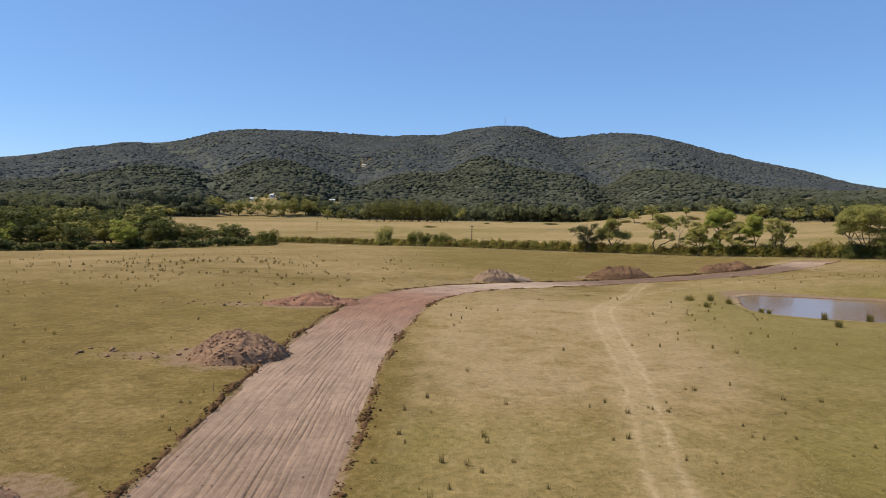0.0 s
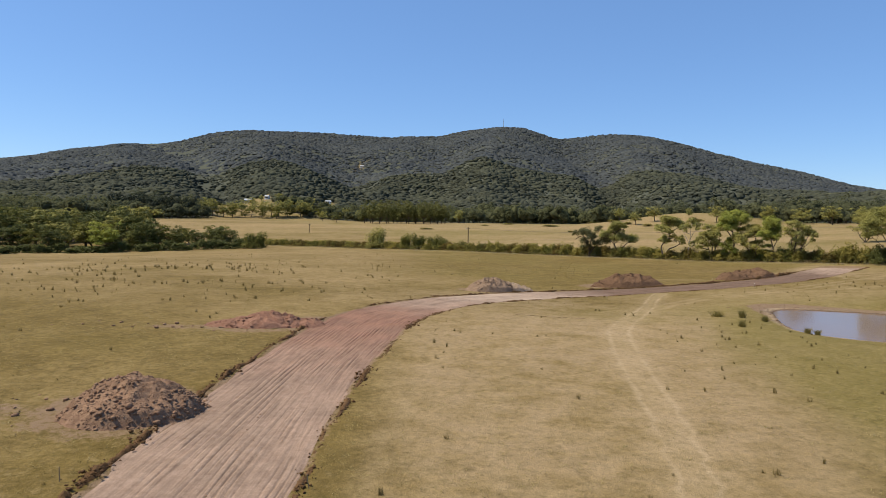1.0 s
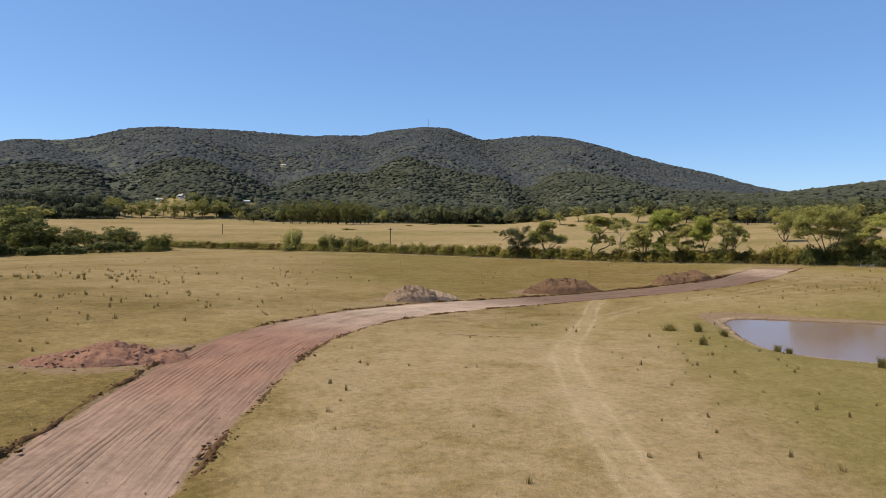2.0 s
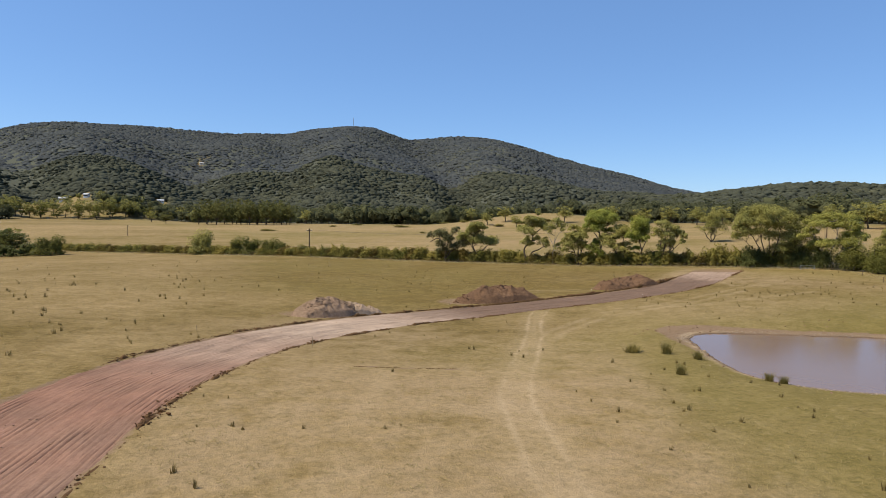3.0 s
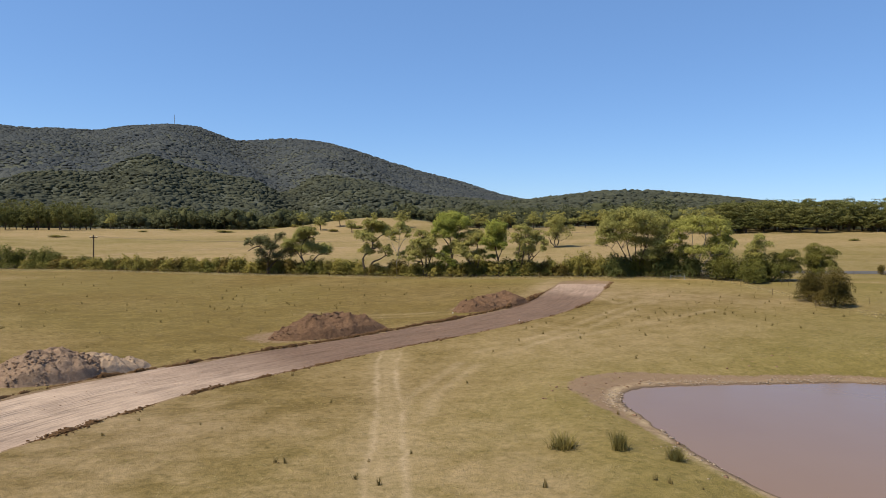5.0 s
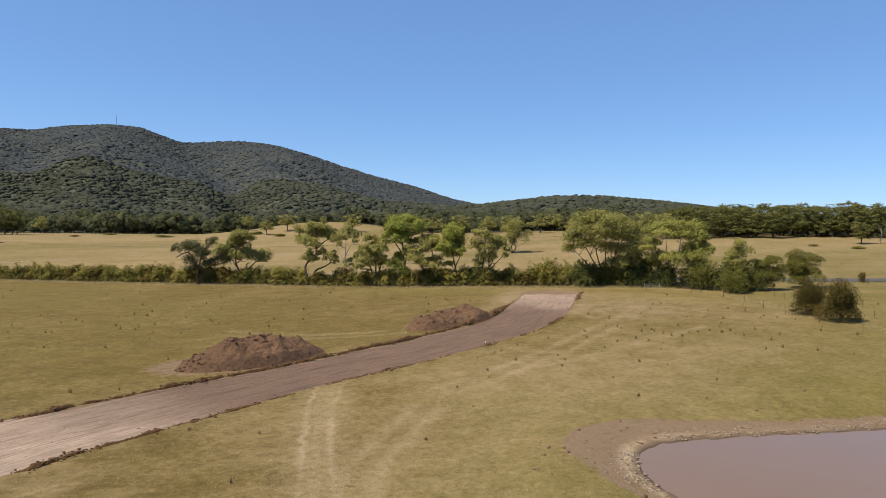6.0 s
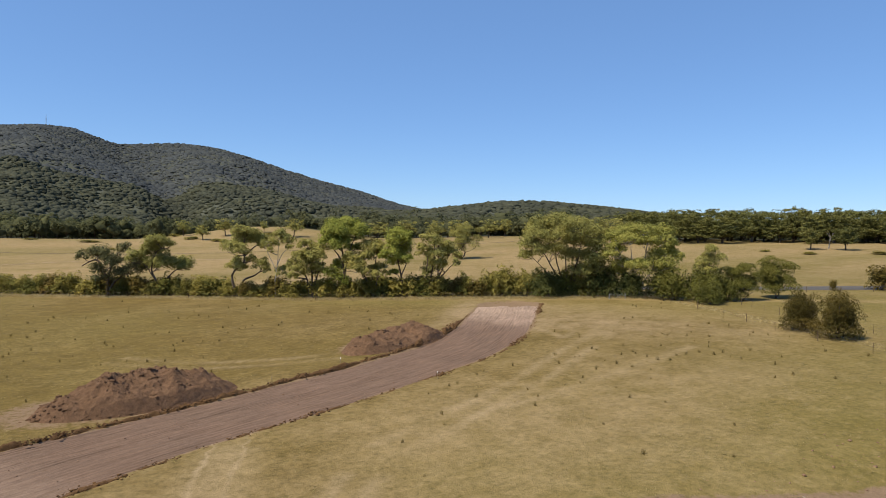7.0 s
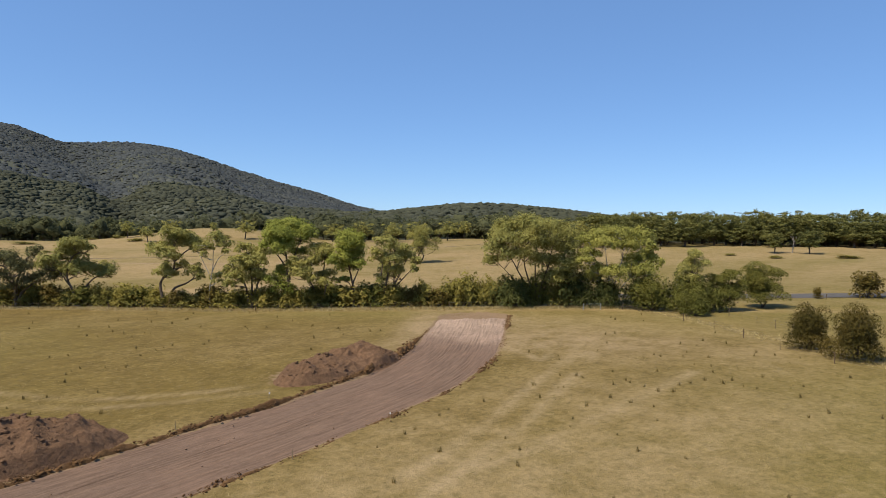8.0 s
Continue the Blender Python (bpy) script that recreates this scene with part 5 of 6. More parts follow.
def unit_plant(wood, v, f, low_name, high_name):
    """Brings a plant to a height and a width of one."""
    k = np.array([0.5 / np.percentile(np.hypot(v[:, 0], v[:, 1]), 93)] * 2 + [1 / np.percentile(v[:, 2], 98.5)])
    wood.v = [w * k for w in wood.v]
    return wood.mesh(low_name), mesh_of(high_name, v * k, f, False)


def shrub_mesh(seed, leaf_count, size, upright=0.5, wide=1.0):
    """A dense bush of unit height, from stems and leaf clumps."""
    r = np.random.default_rng(seed)
    wood, ends = Soup(), []
    for k in range(9):
        turn = 2 * np.pi * (k + r.random()) / 9
        w = np.array([math.cos(turn), math.sin(turn), upright + r.random() * 1.6])
        p, q = limb(r, (0, 0, -0.04), w / np.linalg.norm(w), r.uniform(0.5, 0.8), 0.018, 0.006, 6, 0.15, 0.2)
        wood.add(*tube(p, q, 3))
        ends += [p[-1], p[-2], p[3]]
    ends = np.array(ends)
    ends[:, :2] *= wide
    ends[:, 2] = ends[:, 2].clip(0.15, 0.85)
    low = np.array([(math.cos(a) * 0.38 * wide, math.sin(a) * 0.38 * wide, 0.10) for a in np.linspace(0, 6.28, 12)[:-1]])
    ends = np.vstack([ends, low, ends * 0.6 + [0, 0, 0.1]])
    radii = r.uniform(0.17, 0.28, len(ends))
    v, f = leaves(r, ends, radii, leaf_count, size, 0.85, 0.2)
    return unit_plant(wood, v, f, "branches", "foliage")


def shrub_things(name, label, category, group, mat, seed, leaf_count, size, upright=0.5, wide=1.0):
    stems, crown = shrub_mesh(seed, leaf_count, size, upright, wide)
    made = new(name)
    tagged(made, label, category, group)
    part("branch_frame", stems, BARK, made)
    part("foliage", crown, mat, made)
    return made


def put(template, spots):
    """Copies of a plant at (x, y, height, width); the first spot takes the plant itself."""
    for n, (x, y, h, w) in enumerate(spots):
        m = pose(x, y, gz(x, y), 0, 0, rng.uniform(0, 360)) @ Matrix.Diagonal((w, w, h, 1))
        if n:
            copy_thing(template, Matrix.Translation(m.translation) @ m.to_quaternion().to_matrix().to_4x4()).scale = (w, w, h)
        else:
            template.matrix_basis = m


def ring(az, d, h, w):
    a = radians(az)
    return (10 + d * math.sin(a), 40 + d * math.cos(a), h, w)


def hedgerow():
    kinds = [("olive-green shrub in the hedgerow", SHRUB_LEAF, 71, 0.8), ("dark green shrub in the hedgerow", MID_LEAF, 72, 0.7), ("dense green shrub in the hedgerow", SHRUB_LEAF, 73, 1.0), ("russet-tinged shrub in the hedgerow", RUSSET_LEAF, 74, 0.9), ("leafy upright shrub in the hedgerow", SHRUB_LEAF, 75, 1.4)]
    spots = [[] for _ in kinds]
    r = np.random.default_rng(70)
    s = 0.0
    while s < 222:
        x = 79.5 - s * 0.7071
        y = 198.6 - x + r.normal() * 0.35 - 4.0 * smooth((-30 - x) / 50)
        k = r.choice(5, p=[0.3, 0.10, 0.32, 0.12, 0.16] if s < 58 else [0.22, 0.16, 0.22, 0.28, 0.12])
        if 3 < s < 13:
            k = 1 if r.random() < 0.6 else k
        h = r.uniform(1.9, 2.8) * (0.75 if 40 < s < 46 else 1) * (0.85 if s > 95 else 1) * (1.35 if s < 12 else 1)
        gap = 118 < s < 126
        if not gap:
            spots[k].append((x, y, h, r.uniform(2.6, 3.6)))
        s += r.uniform(1.15, 1.75)
    for (label, mat, seed, upright), where in zip(kinds, spots):
        put(shrub_things("hedge_shrub", label, "shrub", "hedgerow shrubs", mat, seed, 1900, 0.10, upright), where)


hedgerow()

put(shrub_things("bush", "rounded russet-green bush outside the fence", "bush", "bushes along the fence", THORN_LEAF, 81, 17000, 0.038, 1.2), [(71.9, 91.4, 2.8, 2.5), (70.4, 88.0, 3.15, 3.0)])
put(shrub_things("bush", "dark green bush below the big gums", "bush", "bushes along the fence", DARK_LEAF, 82, 5000, 0.065), [(74.6, 122.0, 3.0, 3.6), (79.6, 117.6, 3.4, 3.8), (83.6, 112.4, 3.4, 3.8), (85.2, 108.6, 3.6, 3.4), (81.2, 115.2, 3.0, 3.2)])
put(shrub_things("bush", "green bushy tree by the fence corner", "bush", "bushes along the fence", MID_LEAF, 83, 5600, 0.06), [(82.6, 110.6, 3.2, 3.6), (83.4, 107.0, 3.4, 3.6), (81.6, 105.6, 2.4, 2.6), (86.0, 106.4, 2.8, 3.0)])
put(shrub_things("bush", "rounded grey-green gum bush standing in the hedge", "bush", "bushes in the hedge", GUM_LEAF, 86, 5200, 0.06, 1.2), [(-18.8, 216.6, 6.2, 6.4)])
put(shrub_things("bush", "dense olive bush standing in the hedge", "bush", "bushes in the hedge", MID_LEAF, 84, 5000, 0.065), [(-9.4, 208.6, 4.2, 4.4), (-5.6, 205.0, 4.3, 4.6), (-1.6, 201.0, 4.0, 4.4), (1.6, 198.4, 3.4, 3.6), (6.8, 192.8, 2.6, 3.2), (-62.6, 238.6, 5.2, 7.4)])
put(shrub_things("bush", "green round bush beside the sealed road", "bush", "bushes beside the sealed road", RUSSET_LEAF, 85, 2200, 0.09), [(111.6, 101.4, 3.0, 3.4), (106.0, 104.6, 1.3, 1.0)])


def blade_shape(seed, n, spread, splay, wide=0.06):
    r = np.random.default_rng(seed)
    v, f = [], []
    for k in range(n):
        a = r.random() * 6.28
        x, y = r.normal(0, spread, 2)
        h = r.uniform(0.6, 1.0)
        ox, oy = math.cos(a) * splay * r.random(), math.sin(a) * splay * r.random()
        wx, wy = -math.sin(a) * wide, math.cos(a) * wide
        i = len(v)
        v += [(x - wx, y - wy, -0.05), (x + wx, y + wy, -0.05), (x + ox, y + oy, h)]
        f.append((i, i + 1, i + 2))
    return np.array(v), np.array(f)


def rush_clump(x, y, high, wide, seed):
    ob = thing("rush_clump", "spiky dark green rush clump near the dam", "rush clump", (x, y, gz(x, y) - 0.02), "rush clumps near the dam")
    v, f = blade_shape(seed, 170, 0.16, 1.15, 0.022)
    part("outer_tuft", mesh_of("outer_tuft", v * [wide * 0.75, wide * 0.75, high], f, False), CLUMP, ob, kind="stuff")
    v, f = blade_shape(seed + 50, 120, 0.2, 0.35, 0.022)
    part("inner_tuft", mesh_of("inner_tuft", v * [wide * 0.75, wide * 0.75, high * 0.8], f, False), CLUMP, ob, kind="stuff")


for n, (x, y, high, wide) in enumerate([(25.6, 69.3, 0.7, 1.25), (27.2, 68.0, 0.9, 0.85), (28.4, 66.4, 0.7, 0.75), (24.6, 62.2, 0.7, 0.7), (29.05, 60.9, 0.6, 0.7), (29.45, 60.3, 0.55, 0.6), (31.1, 54.4, 0.8, 0.7), (29.9, 50.4, 0.7, 0.7), (34.4, 53.8, 0.9, 0.7)]):
    rush_clump(x, y, high, wide, 300 + n)


def mid_tree(seed, mat, leaf_count, clumps, trunk=0.3, wide=1.0, bark=None):
    """A tree of unit height for places farther off."""
    r = np.random.default_rng(seed)
    wood, ends = Soup(), []
    p, q = limb(r, (0, 0, -0.03), (0, 0, 1), trunk + 0.1, 0.026, 0.018, 5, 0.06, 0.1)
    wood.add(*tube(p, q, 6))
    for k in range(8):
        turn = 2 * np.pi * (k + r.random()) / 8
        w = np.array([math.cos(turn), math.sin(turn), r.uniform(0.4, 1.6)])
        a, b = limb(r, p[-1], w / np.linalg.norm(w), r.uniform(0.25, 0.42), 0.012, 0.004, 5, 0.15, 0.2)
        wood.add(*tube(a, b, 4))
        ends += [a[-1], a[2]]
    ends = np.array(ends)
    more = np.stack([r.normal(0, 0.16 * wide, clumps), r.normal(0, 0.16 * wide, clumps), r.uniform(trunk + 0.05, 0.86, clumps)], 1)
    ends[:, :2] *= wide
    ends = np.vstack([ends, more])
    ends[:, 2] = ends[:, 2].clip(trunk, 0.88)
    radii = r.uniform(0.09, 0.16, len(ends)) * (0.6 + 0.4 * wide)
    lobes = [(c, 1.15 * q, 0.95 * q) for c, q in zip(ends, radii)]
    area = sum(4 * np.pi * (0.7 * w + 0.3 * h) ** 2 for _, w, h in lobes)
    v, f = clumped_leaves(r, lobes, 1.35 * leaf_count / area, 0.047, 0.2)
    return *unit_plant(wood, v, f, "trunk", "crown"), bark or BARK, mat


def tree_things(label, group, seed, mat, count, clumps, trunk=0.3, wide=1.0, bark=None):
    wood, crown, bark, mat = mid_tree(seed, mat, count, clumps, trunk, wide, bark)
    made = new("tree")
    tagged(made, label, "tree", group)
    part("trunk", wood, bark, made)
    part("crown", crown, mat, made)
    return made


put(shrub_things("bush", "low dark bush patch in the dry field", "bush", "low bushes in the dry field", SHRUB_LEAF, 87, 900, 0.12), [ring(a, d, h, w) for a, d, h, w in ((8.5, 385, 1.2, 10), (4.8, 440, 1.0, 8), (12.3, 430, 1.0, 7), (-3.0, 330, 0.9, 8), (2.6, 395, 0.9, 5), (10.2, 300, 0.8, 3), (17.0, 360, 1.4, 6), (19.0, 372, 1.6, 7), (21.0, 380, 1.5, 8), (15.2, 380, 1.5, 7), (14.0, 410, 1.6, 6), (58.5, 196, 0.7, 3), (62.8, 200, 0.7, 5), (65.4, 196, 0.7, 4), (56.0, 204, 0.6, 2.5))])


def left_wood():
    r = np.random.default_rng(90)
    dark, mid, bright, pale = [ring(-29.0, 224, 10.0, 11.0)], [], [], []
    az = -47.0
    while az < -20.8:
        for row in range(4):
            d = 232 + row * 20 + r.uniform(-7, 7)
            low_end = az > -27.5
            h = r.uniform(4.8, 7.2) if low_end else r.uniform(6, 9.5) if row == 0 else r.uniform(9.5, 13.5)
            if low_end and row > 1:
                continue
            spot = ring(az + r.uniform(-0.6, 0.6), d, h, h * r.uniform(0.95, 1.3))
            [dark, mid, pale][r.choice(3, p=[0.6, 0.28, 0.12])].append(spot)
        az += r.uniform(1.1, 1.7)
    bright.append(ring(-32.2, 219, 9.4, 10.4))
    bright.append(ring(-41.0, 232, 8.0, 8.5))
    put(tree_things("dark bushy tree in the creekside wood", "trees of the creekside wood", 91, DARK_LEAF, 2100, 26, 0.12, 1.0), dark)
    put(tree_things("olive-green gum in the creekside wood", "trees of the creekside wood", 92, MID_LEAF, 2100, 24, 0.16, 1.0), mid)
    put(tree_things("pale grey-green gum in the creekside wood", "trees of the creekside wood", 95, GUM_LEAF, 2200, 18, 0.2, 1.0), pale)
    put(tree_things("bright green willow in the creekside wood", "trees of the creekside wood", 93, BRIGHT_LEAF, 2600, 26, 0.1, 1.1), bright)
    low = [ring(a, 218 + r.uniform(-4, 4), r.uniform(1.6, 3.6), r.uniform(3.4, 6.0)) for a in np.arange(-46, -19.5, 0.75)]
    put(shrub_things("bush", "low dark bush at the wood's edge", "bush", "bushes at the wood's edge", DARK_LEAF, 94, 700, 0.17), low)


left_wood()


def field_trees():
    """Single trees and clumps in the dry fields, each at its bearing, distance, height and width."""
    gum = [ring(0.4, 474, 9.5, 9.0), ring(-11.6, 520, 8, 8), ring(14.6, 405, 8, 8), ring(17.6, 385, 8.5, 9), ring(20.4, 390, 6, 5), ring(22.6, 372, 9, 9), ring(26.6, 372, 9, 9), ring(29, 345, 8, 9), ring(31.4, 330, 8.5, 9), ring(33.4, 318, 8, 9),
           ring(35.4, 318, 8, 9), ring(37.6, 322, 8, 8), ring(39.0, 345, 8, 8), ring(43.4, 262, 8, 9), ring(45.6, 252, 8.5, 9), ring(46.8, 246, 8, 9), ring(18.5, 350, 6, 8), ring(16.0, 372, 7, 8)]
    for a in np.arange(-21.5, -12.2, 0.8):
        gum.append(ring(a + rng.uniform(-0.2, 0.2), 578 + rng.uniform(-10, 10), rng.uniform(11, 15), rng.uniform(9, 13)))
    row = [ring(a + rng.uniform(-0.2, 0.2), 570 + rng.uniform(-14, 14), rng.uniform(8, 13), rng.uniform(9, 13)) for a in np.arange(-21.4, -11.5, 1.2)]
    put(tree_things("dark leafy tree of the far tree line", "trees of the far tree line", 105, MID_LEAF, 1500, 26, 0.08, 1.1), row)
    gum += [ring(a, d, h, h) for a, d, h in ((-17.2, 640, 9), (-15.0, 655, 9), (-14.2, 630, 8), (-18.6, 620, 8), (-12.4, 640, 9), (-10.6, 628, 8), (-9.4, 600, 9), (-16.4, 672, 6), (-8.4, 570, 9))]
    put(tree_things("far gum tree with a rounded crown in the dry field", "trees in the far field", 101, GUM_LEAF, 1700, 20, 0.26, 1.05), gum)
    dark = [ring(a, 428 + rng.uniform(-8, 8), rng.uniform(11.5, 14.5), rng.uniform(9, 12)) for a in np.arange(-8.2, -0.9, 0.66)]
    dark += [ring(a, 444 + rng.uniform(-8, 8), rng.uniform(13, 16), rng.uniform(9, 12)) for a in np.arange(-7.6, -0.7, 0.8)]
    dark.append(ring(-10.66, 448, 7.2, 9.2))
    put(tree_things("dark tree of a dense planted clump", "trees of the planted clump", 102, EDGE_LEAF, 2100, 30, 0.12, 1.1), dark)
    pines = [ring(a, 556 + rng.uniform(-8, 8), rng.uniform(15, 18.5), rng.uniform(8, 10)) for a in np.arange(-28.2, -21.8, 0.55)]
    put(tree_things("dark pine in a windbreak row", "pines of the windbreak", 103, PINE_LEAF, 1500, 28, 0.2, 0.85), pines)
    round_ = [ring(61.0, 212, 5.6, 6.2), ring(59.0, 214, 5.2, 5.6), ring(70.6, 224, 8, 11)]
    put(tree_things("round dark-green oak in the stubble field", "oaks in the stubble field", 104, EDGE_LEAF, 4000, 30, 0.2, 1.15), round_)


field_trees()


def wood_edge():
    """The front row of the right-hand wood."""
    r = np.random.default_rng(110)
    a, b = [], []
    for az in np.arange(47.5, 80, 0.95):
        spot = ring(az + r.uniform(-0.3, 0.3), 246 + r.uniform(-4, 14), r.uniform(7.0, 10.2), r.uniform(9, 12.5))
        (a if r.random() < 0.6 else b).append(spot)
        for back in (16, 32):
            spot = ring(az + r.uniform(-0.5, 0.5), 246 + back + r.uniform(-4, 6), r.uniform(8.2, 10.4), r.uniform(10, 13.5))
            (a if r.random() < 0.5 else b).append(spot)
    put(tree_things("dark tree at the edge of the wood", "trees at the wood's edge", 111, EDGE_LEAF, 2300, 26, 0.1, 1.0), a)
    put(tree_things("grey-green gum at the edge of the wood", "trees at the wood's edge", 112, EDGE_LEAF, 2300, 26, 0.1, 1.0), b)


wood_edge()


def dead_tree():
    r = np.random.default_rng(115)
    x, y, *_ = ring(60.1, 216, 0, 0)
    soup = Soup()
    p, q = limb(r, (0, 0, -0.1), (0, 0, 1), 3.2, 0.17, 0.11, 6, 0.05, 0.1)
    soup.add(*tube(p, q, 7))
    for k, w in enumerate(((-0.8, 0.3, 0.9), (0.9, -0.3, 1.0), (-0.4, 0.1, 1.6), (0.3, 0.4, 1.8), (1.2, 0, 0.4))):
        a, b = limb(r, p[-1 - k % 2], np.array(w) / np.linalg.norm(w), 2.1, 0.07, 0.02, 6, 0.15, 0.2)
        soup.add(*tube(a, b, 6))
    t = thing("dead_tree", "bleached dead gum with bare forked limbs", "dead tree", (x, y, gz(x, y)))
    part("trunk", soup.mesh("trunk"), PALE_BARK, t)


dead_tree()


# ---- woods on the hills ----
def crown_dome(seed, rim=8, upper=6, lower=True):
    """A far crown: rings of uneven corners closing to a top off its middle."""
    r = np.random.default_rng(seed)

    def turn(n, radius, z, phase):
        a = (np.arange(n) + phase) * 2 * math.pi / n
        k = radius * (1 + 0.24 * r.normal(size=n))
        return np.stack([np.cos(a) * k, np.sin(a) * k, z + 0.18 * r.normal(size=n)], 1)

    rings = ([turn(rim, 0.82, -0.55, 0)] if lower else []) + [turn(rim, 1.0, 0.0 if lower else -0.25, 0)]
    v = np.vstack(rings + [turn(upper, 0.62, 0.62, 0.3), [[0.18 * r.normal(), 0.18 * r.normal(), 0.9]]])
    f, at = [], 0
    if lower:
        for i in range(rim):
            j = (i + 1) % rim
            f += [(i, j, rim + j), (i, rim + j, rim + i)]
        at = rim
    up = at + rim
    for i in range(rim):
        f.append((at + i, at + (i + 1) % rim, up + i * upper // rim))
    for i in range(upper):
        j = (i + 1) % upper
        share = min(k for k in range(rim + 1) if k * upper // rim > i) if i < upper - 1 else 0
        f += [(up + i, at + share % rim, up + j), (up + i, up + j, up + upper)]
    return v, np.array(f)


def leafy_dome(seed, count, leaf=0.42):
    """A crown of a few lumps, clad in leaf sprays, of unit radius."""
    r = np.random.default_rng(seed)
    lumps = np.vstack([[0, 0, 0.1], r.normal(size=(7, 3)) * [0.5, 0.5, 0.42]])
    return leaves(r, lumps, r.uniform(0.35, 0.6, 8), count, leaf, 0.9, 0.2)


def lay_wood(name, label, p, k, tall, lift, shapes, r, smooth_shade=True, mat=None, over=0.0):
    soup = Soup()
    z = land_at(p[:, 0], p[:, 1]) + tall * lift + over
    scatter(soup, shapes, np.stack([p[:, 0], p[:, 1], z], -1), np.stack([k, k * r.uniform(0.8, 1.2, len(p)), tall], -1), r.random(len(p)) * 6.28)
    thing(name, label, "forest", kind="stuff", material=mat or HAZED_FOREST, mesh=soup.mesh(name, smooth_shade))


def woods():
    r = np.random.default_rng(120)
    near_shapes = [crown_dome(121 + k) for k in range(8)]
    sparse = [leafy_dome(161 + k, 230, 0.23) for k in range(6)]
    mid_shapes = [crown_dome(131 + k, 7, 5) for k in range(14)]
    far_shapes = [crown_dome(141 + k, 7, 5, False) for k in range(12)]
    leafy = [leafy_dome(151 + k, 320, 0.25) for k in range(5)]
    for label, d0, d1, gap, size, shapes, last in (("dense olive gum wood at the foot of the hills", 250, 620, 6.6, 4.0, near_shapes, 80), ("gum forest on the lower slopes", 620, 1150, 5.3, 3.1, mid_shapes, 58), ("gum forest covering the hills to the skyline", 1150, 2290, 6.5, 4.1, far_shapes, 38)):
        d = d0
        pts = []
        while d < d1:
            span = radians(last + 38)
            n = int(span * d / gap)
            a = radians(-38) + span * r.random(n)
            rr = d + r.uniform(-0.8, 0.8, n) * gap
            pts.append(np.stack([10 + rr * np.sin(a), 40 + rr * np.cos(a)], 1))
            d += gap * (1.0 + 0.25 * (d > 1150))
        p = np.vstack(pts)
        deep = forest_here(p[:, 0], p[:, 1])
        az = np.degrees(np.arctan2(p[:, 0] - 10, p[:, 1] - 40))
        dist = np.hypot(p[:, 0] - 10, p[:, 1] - 40)
        hidden = (az > 57) & (dist > 480)
        ok = (deep > 2) & ~hidden
        p, deep, az = p[ok], deep[ok], az[ok]
        n = len(p)
        k = size * (0.5 + 1.1 * r.random(n) ** 1.6) * (1 + 0.25 * vnoise(p[:, 0] / 60, p[:, 1] / 60, 78))
        k = np.where(az > 45, np.minimum(k, 4.2), k)
        tall = k * r.uniform(0.85, 1.25, n) * np.where(az > 33, 0.92, 1)
        if d0 < 300:
            edge = deep < 34
            lay_wood("forest", label, p[~edge], k[~edge] * 0.8, tall[~edge] * 0.72, 1.2, shapes, r, True, WOOD)
            lay_wood("forest", "leafy upper crowns of the gum wood", p[~edge], k[~edge] * 1.1, tall[~edge] * 0.95, 1.05, sparse, r, False, WOOD)
            lay_wood("forest", "leafy grey-green front rows of the gum wood", p[edge], k[edge] * 1.1, tall[edge], 1.0, leafy, r, False, WOOD)
            lay_wood("forest", "dense inner crowns of the gum wood's front rows", p[edge], k[edge] * 0.72, tall[edge] * 0.66, 1.5, near_shapes, r, True, WOOD)
            trunks = Soup()
            tv, tf = tube([(0, 0, 0), (0, 0, 1)], [1, 0.8], 5)
            h = tall[edge] * 1.3
            scatter(trunks, [(tv, tf)], np.stack([p[edge, 0], p[edge, 1], plain_height(p[edge, 0], p[edge, 1]) - 0.2], -1), np.stack([np.full(len(h), 0.28), np.full(len(h), 0.28), h], -1), np.zeros(len(h)))
            thing("forest_trunks", "grey trunks along the edge of the woods", "tree trunks", kind="stuff", material=BARK, mesh=trunks.mesh("forest_trunks"))
        else:
            lay_wood("forest", label, p, k * 1.2, tall * (0.68 if size < 4 else 0.52), 0.22, shapes, r, True, LOW_FOREST if size < 4 else HAZED_FOREST)


woods()


# ---- grass ----
def clear_of_works(x, y):
    ok = (road_gap(x, y)[0] > 3.6) & (pond_gap(x, y) > 0.6)
    for hx, hy, a, b in HEAPS:
        ok &= np.hypot((x - hx) / (a + 0.4), (y - hy) / (b + 0.4)) > 1
    return ok


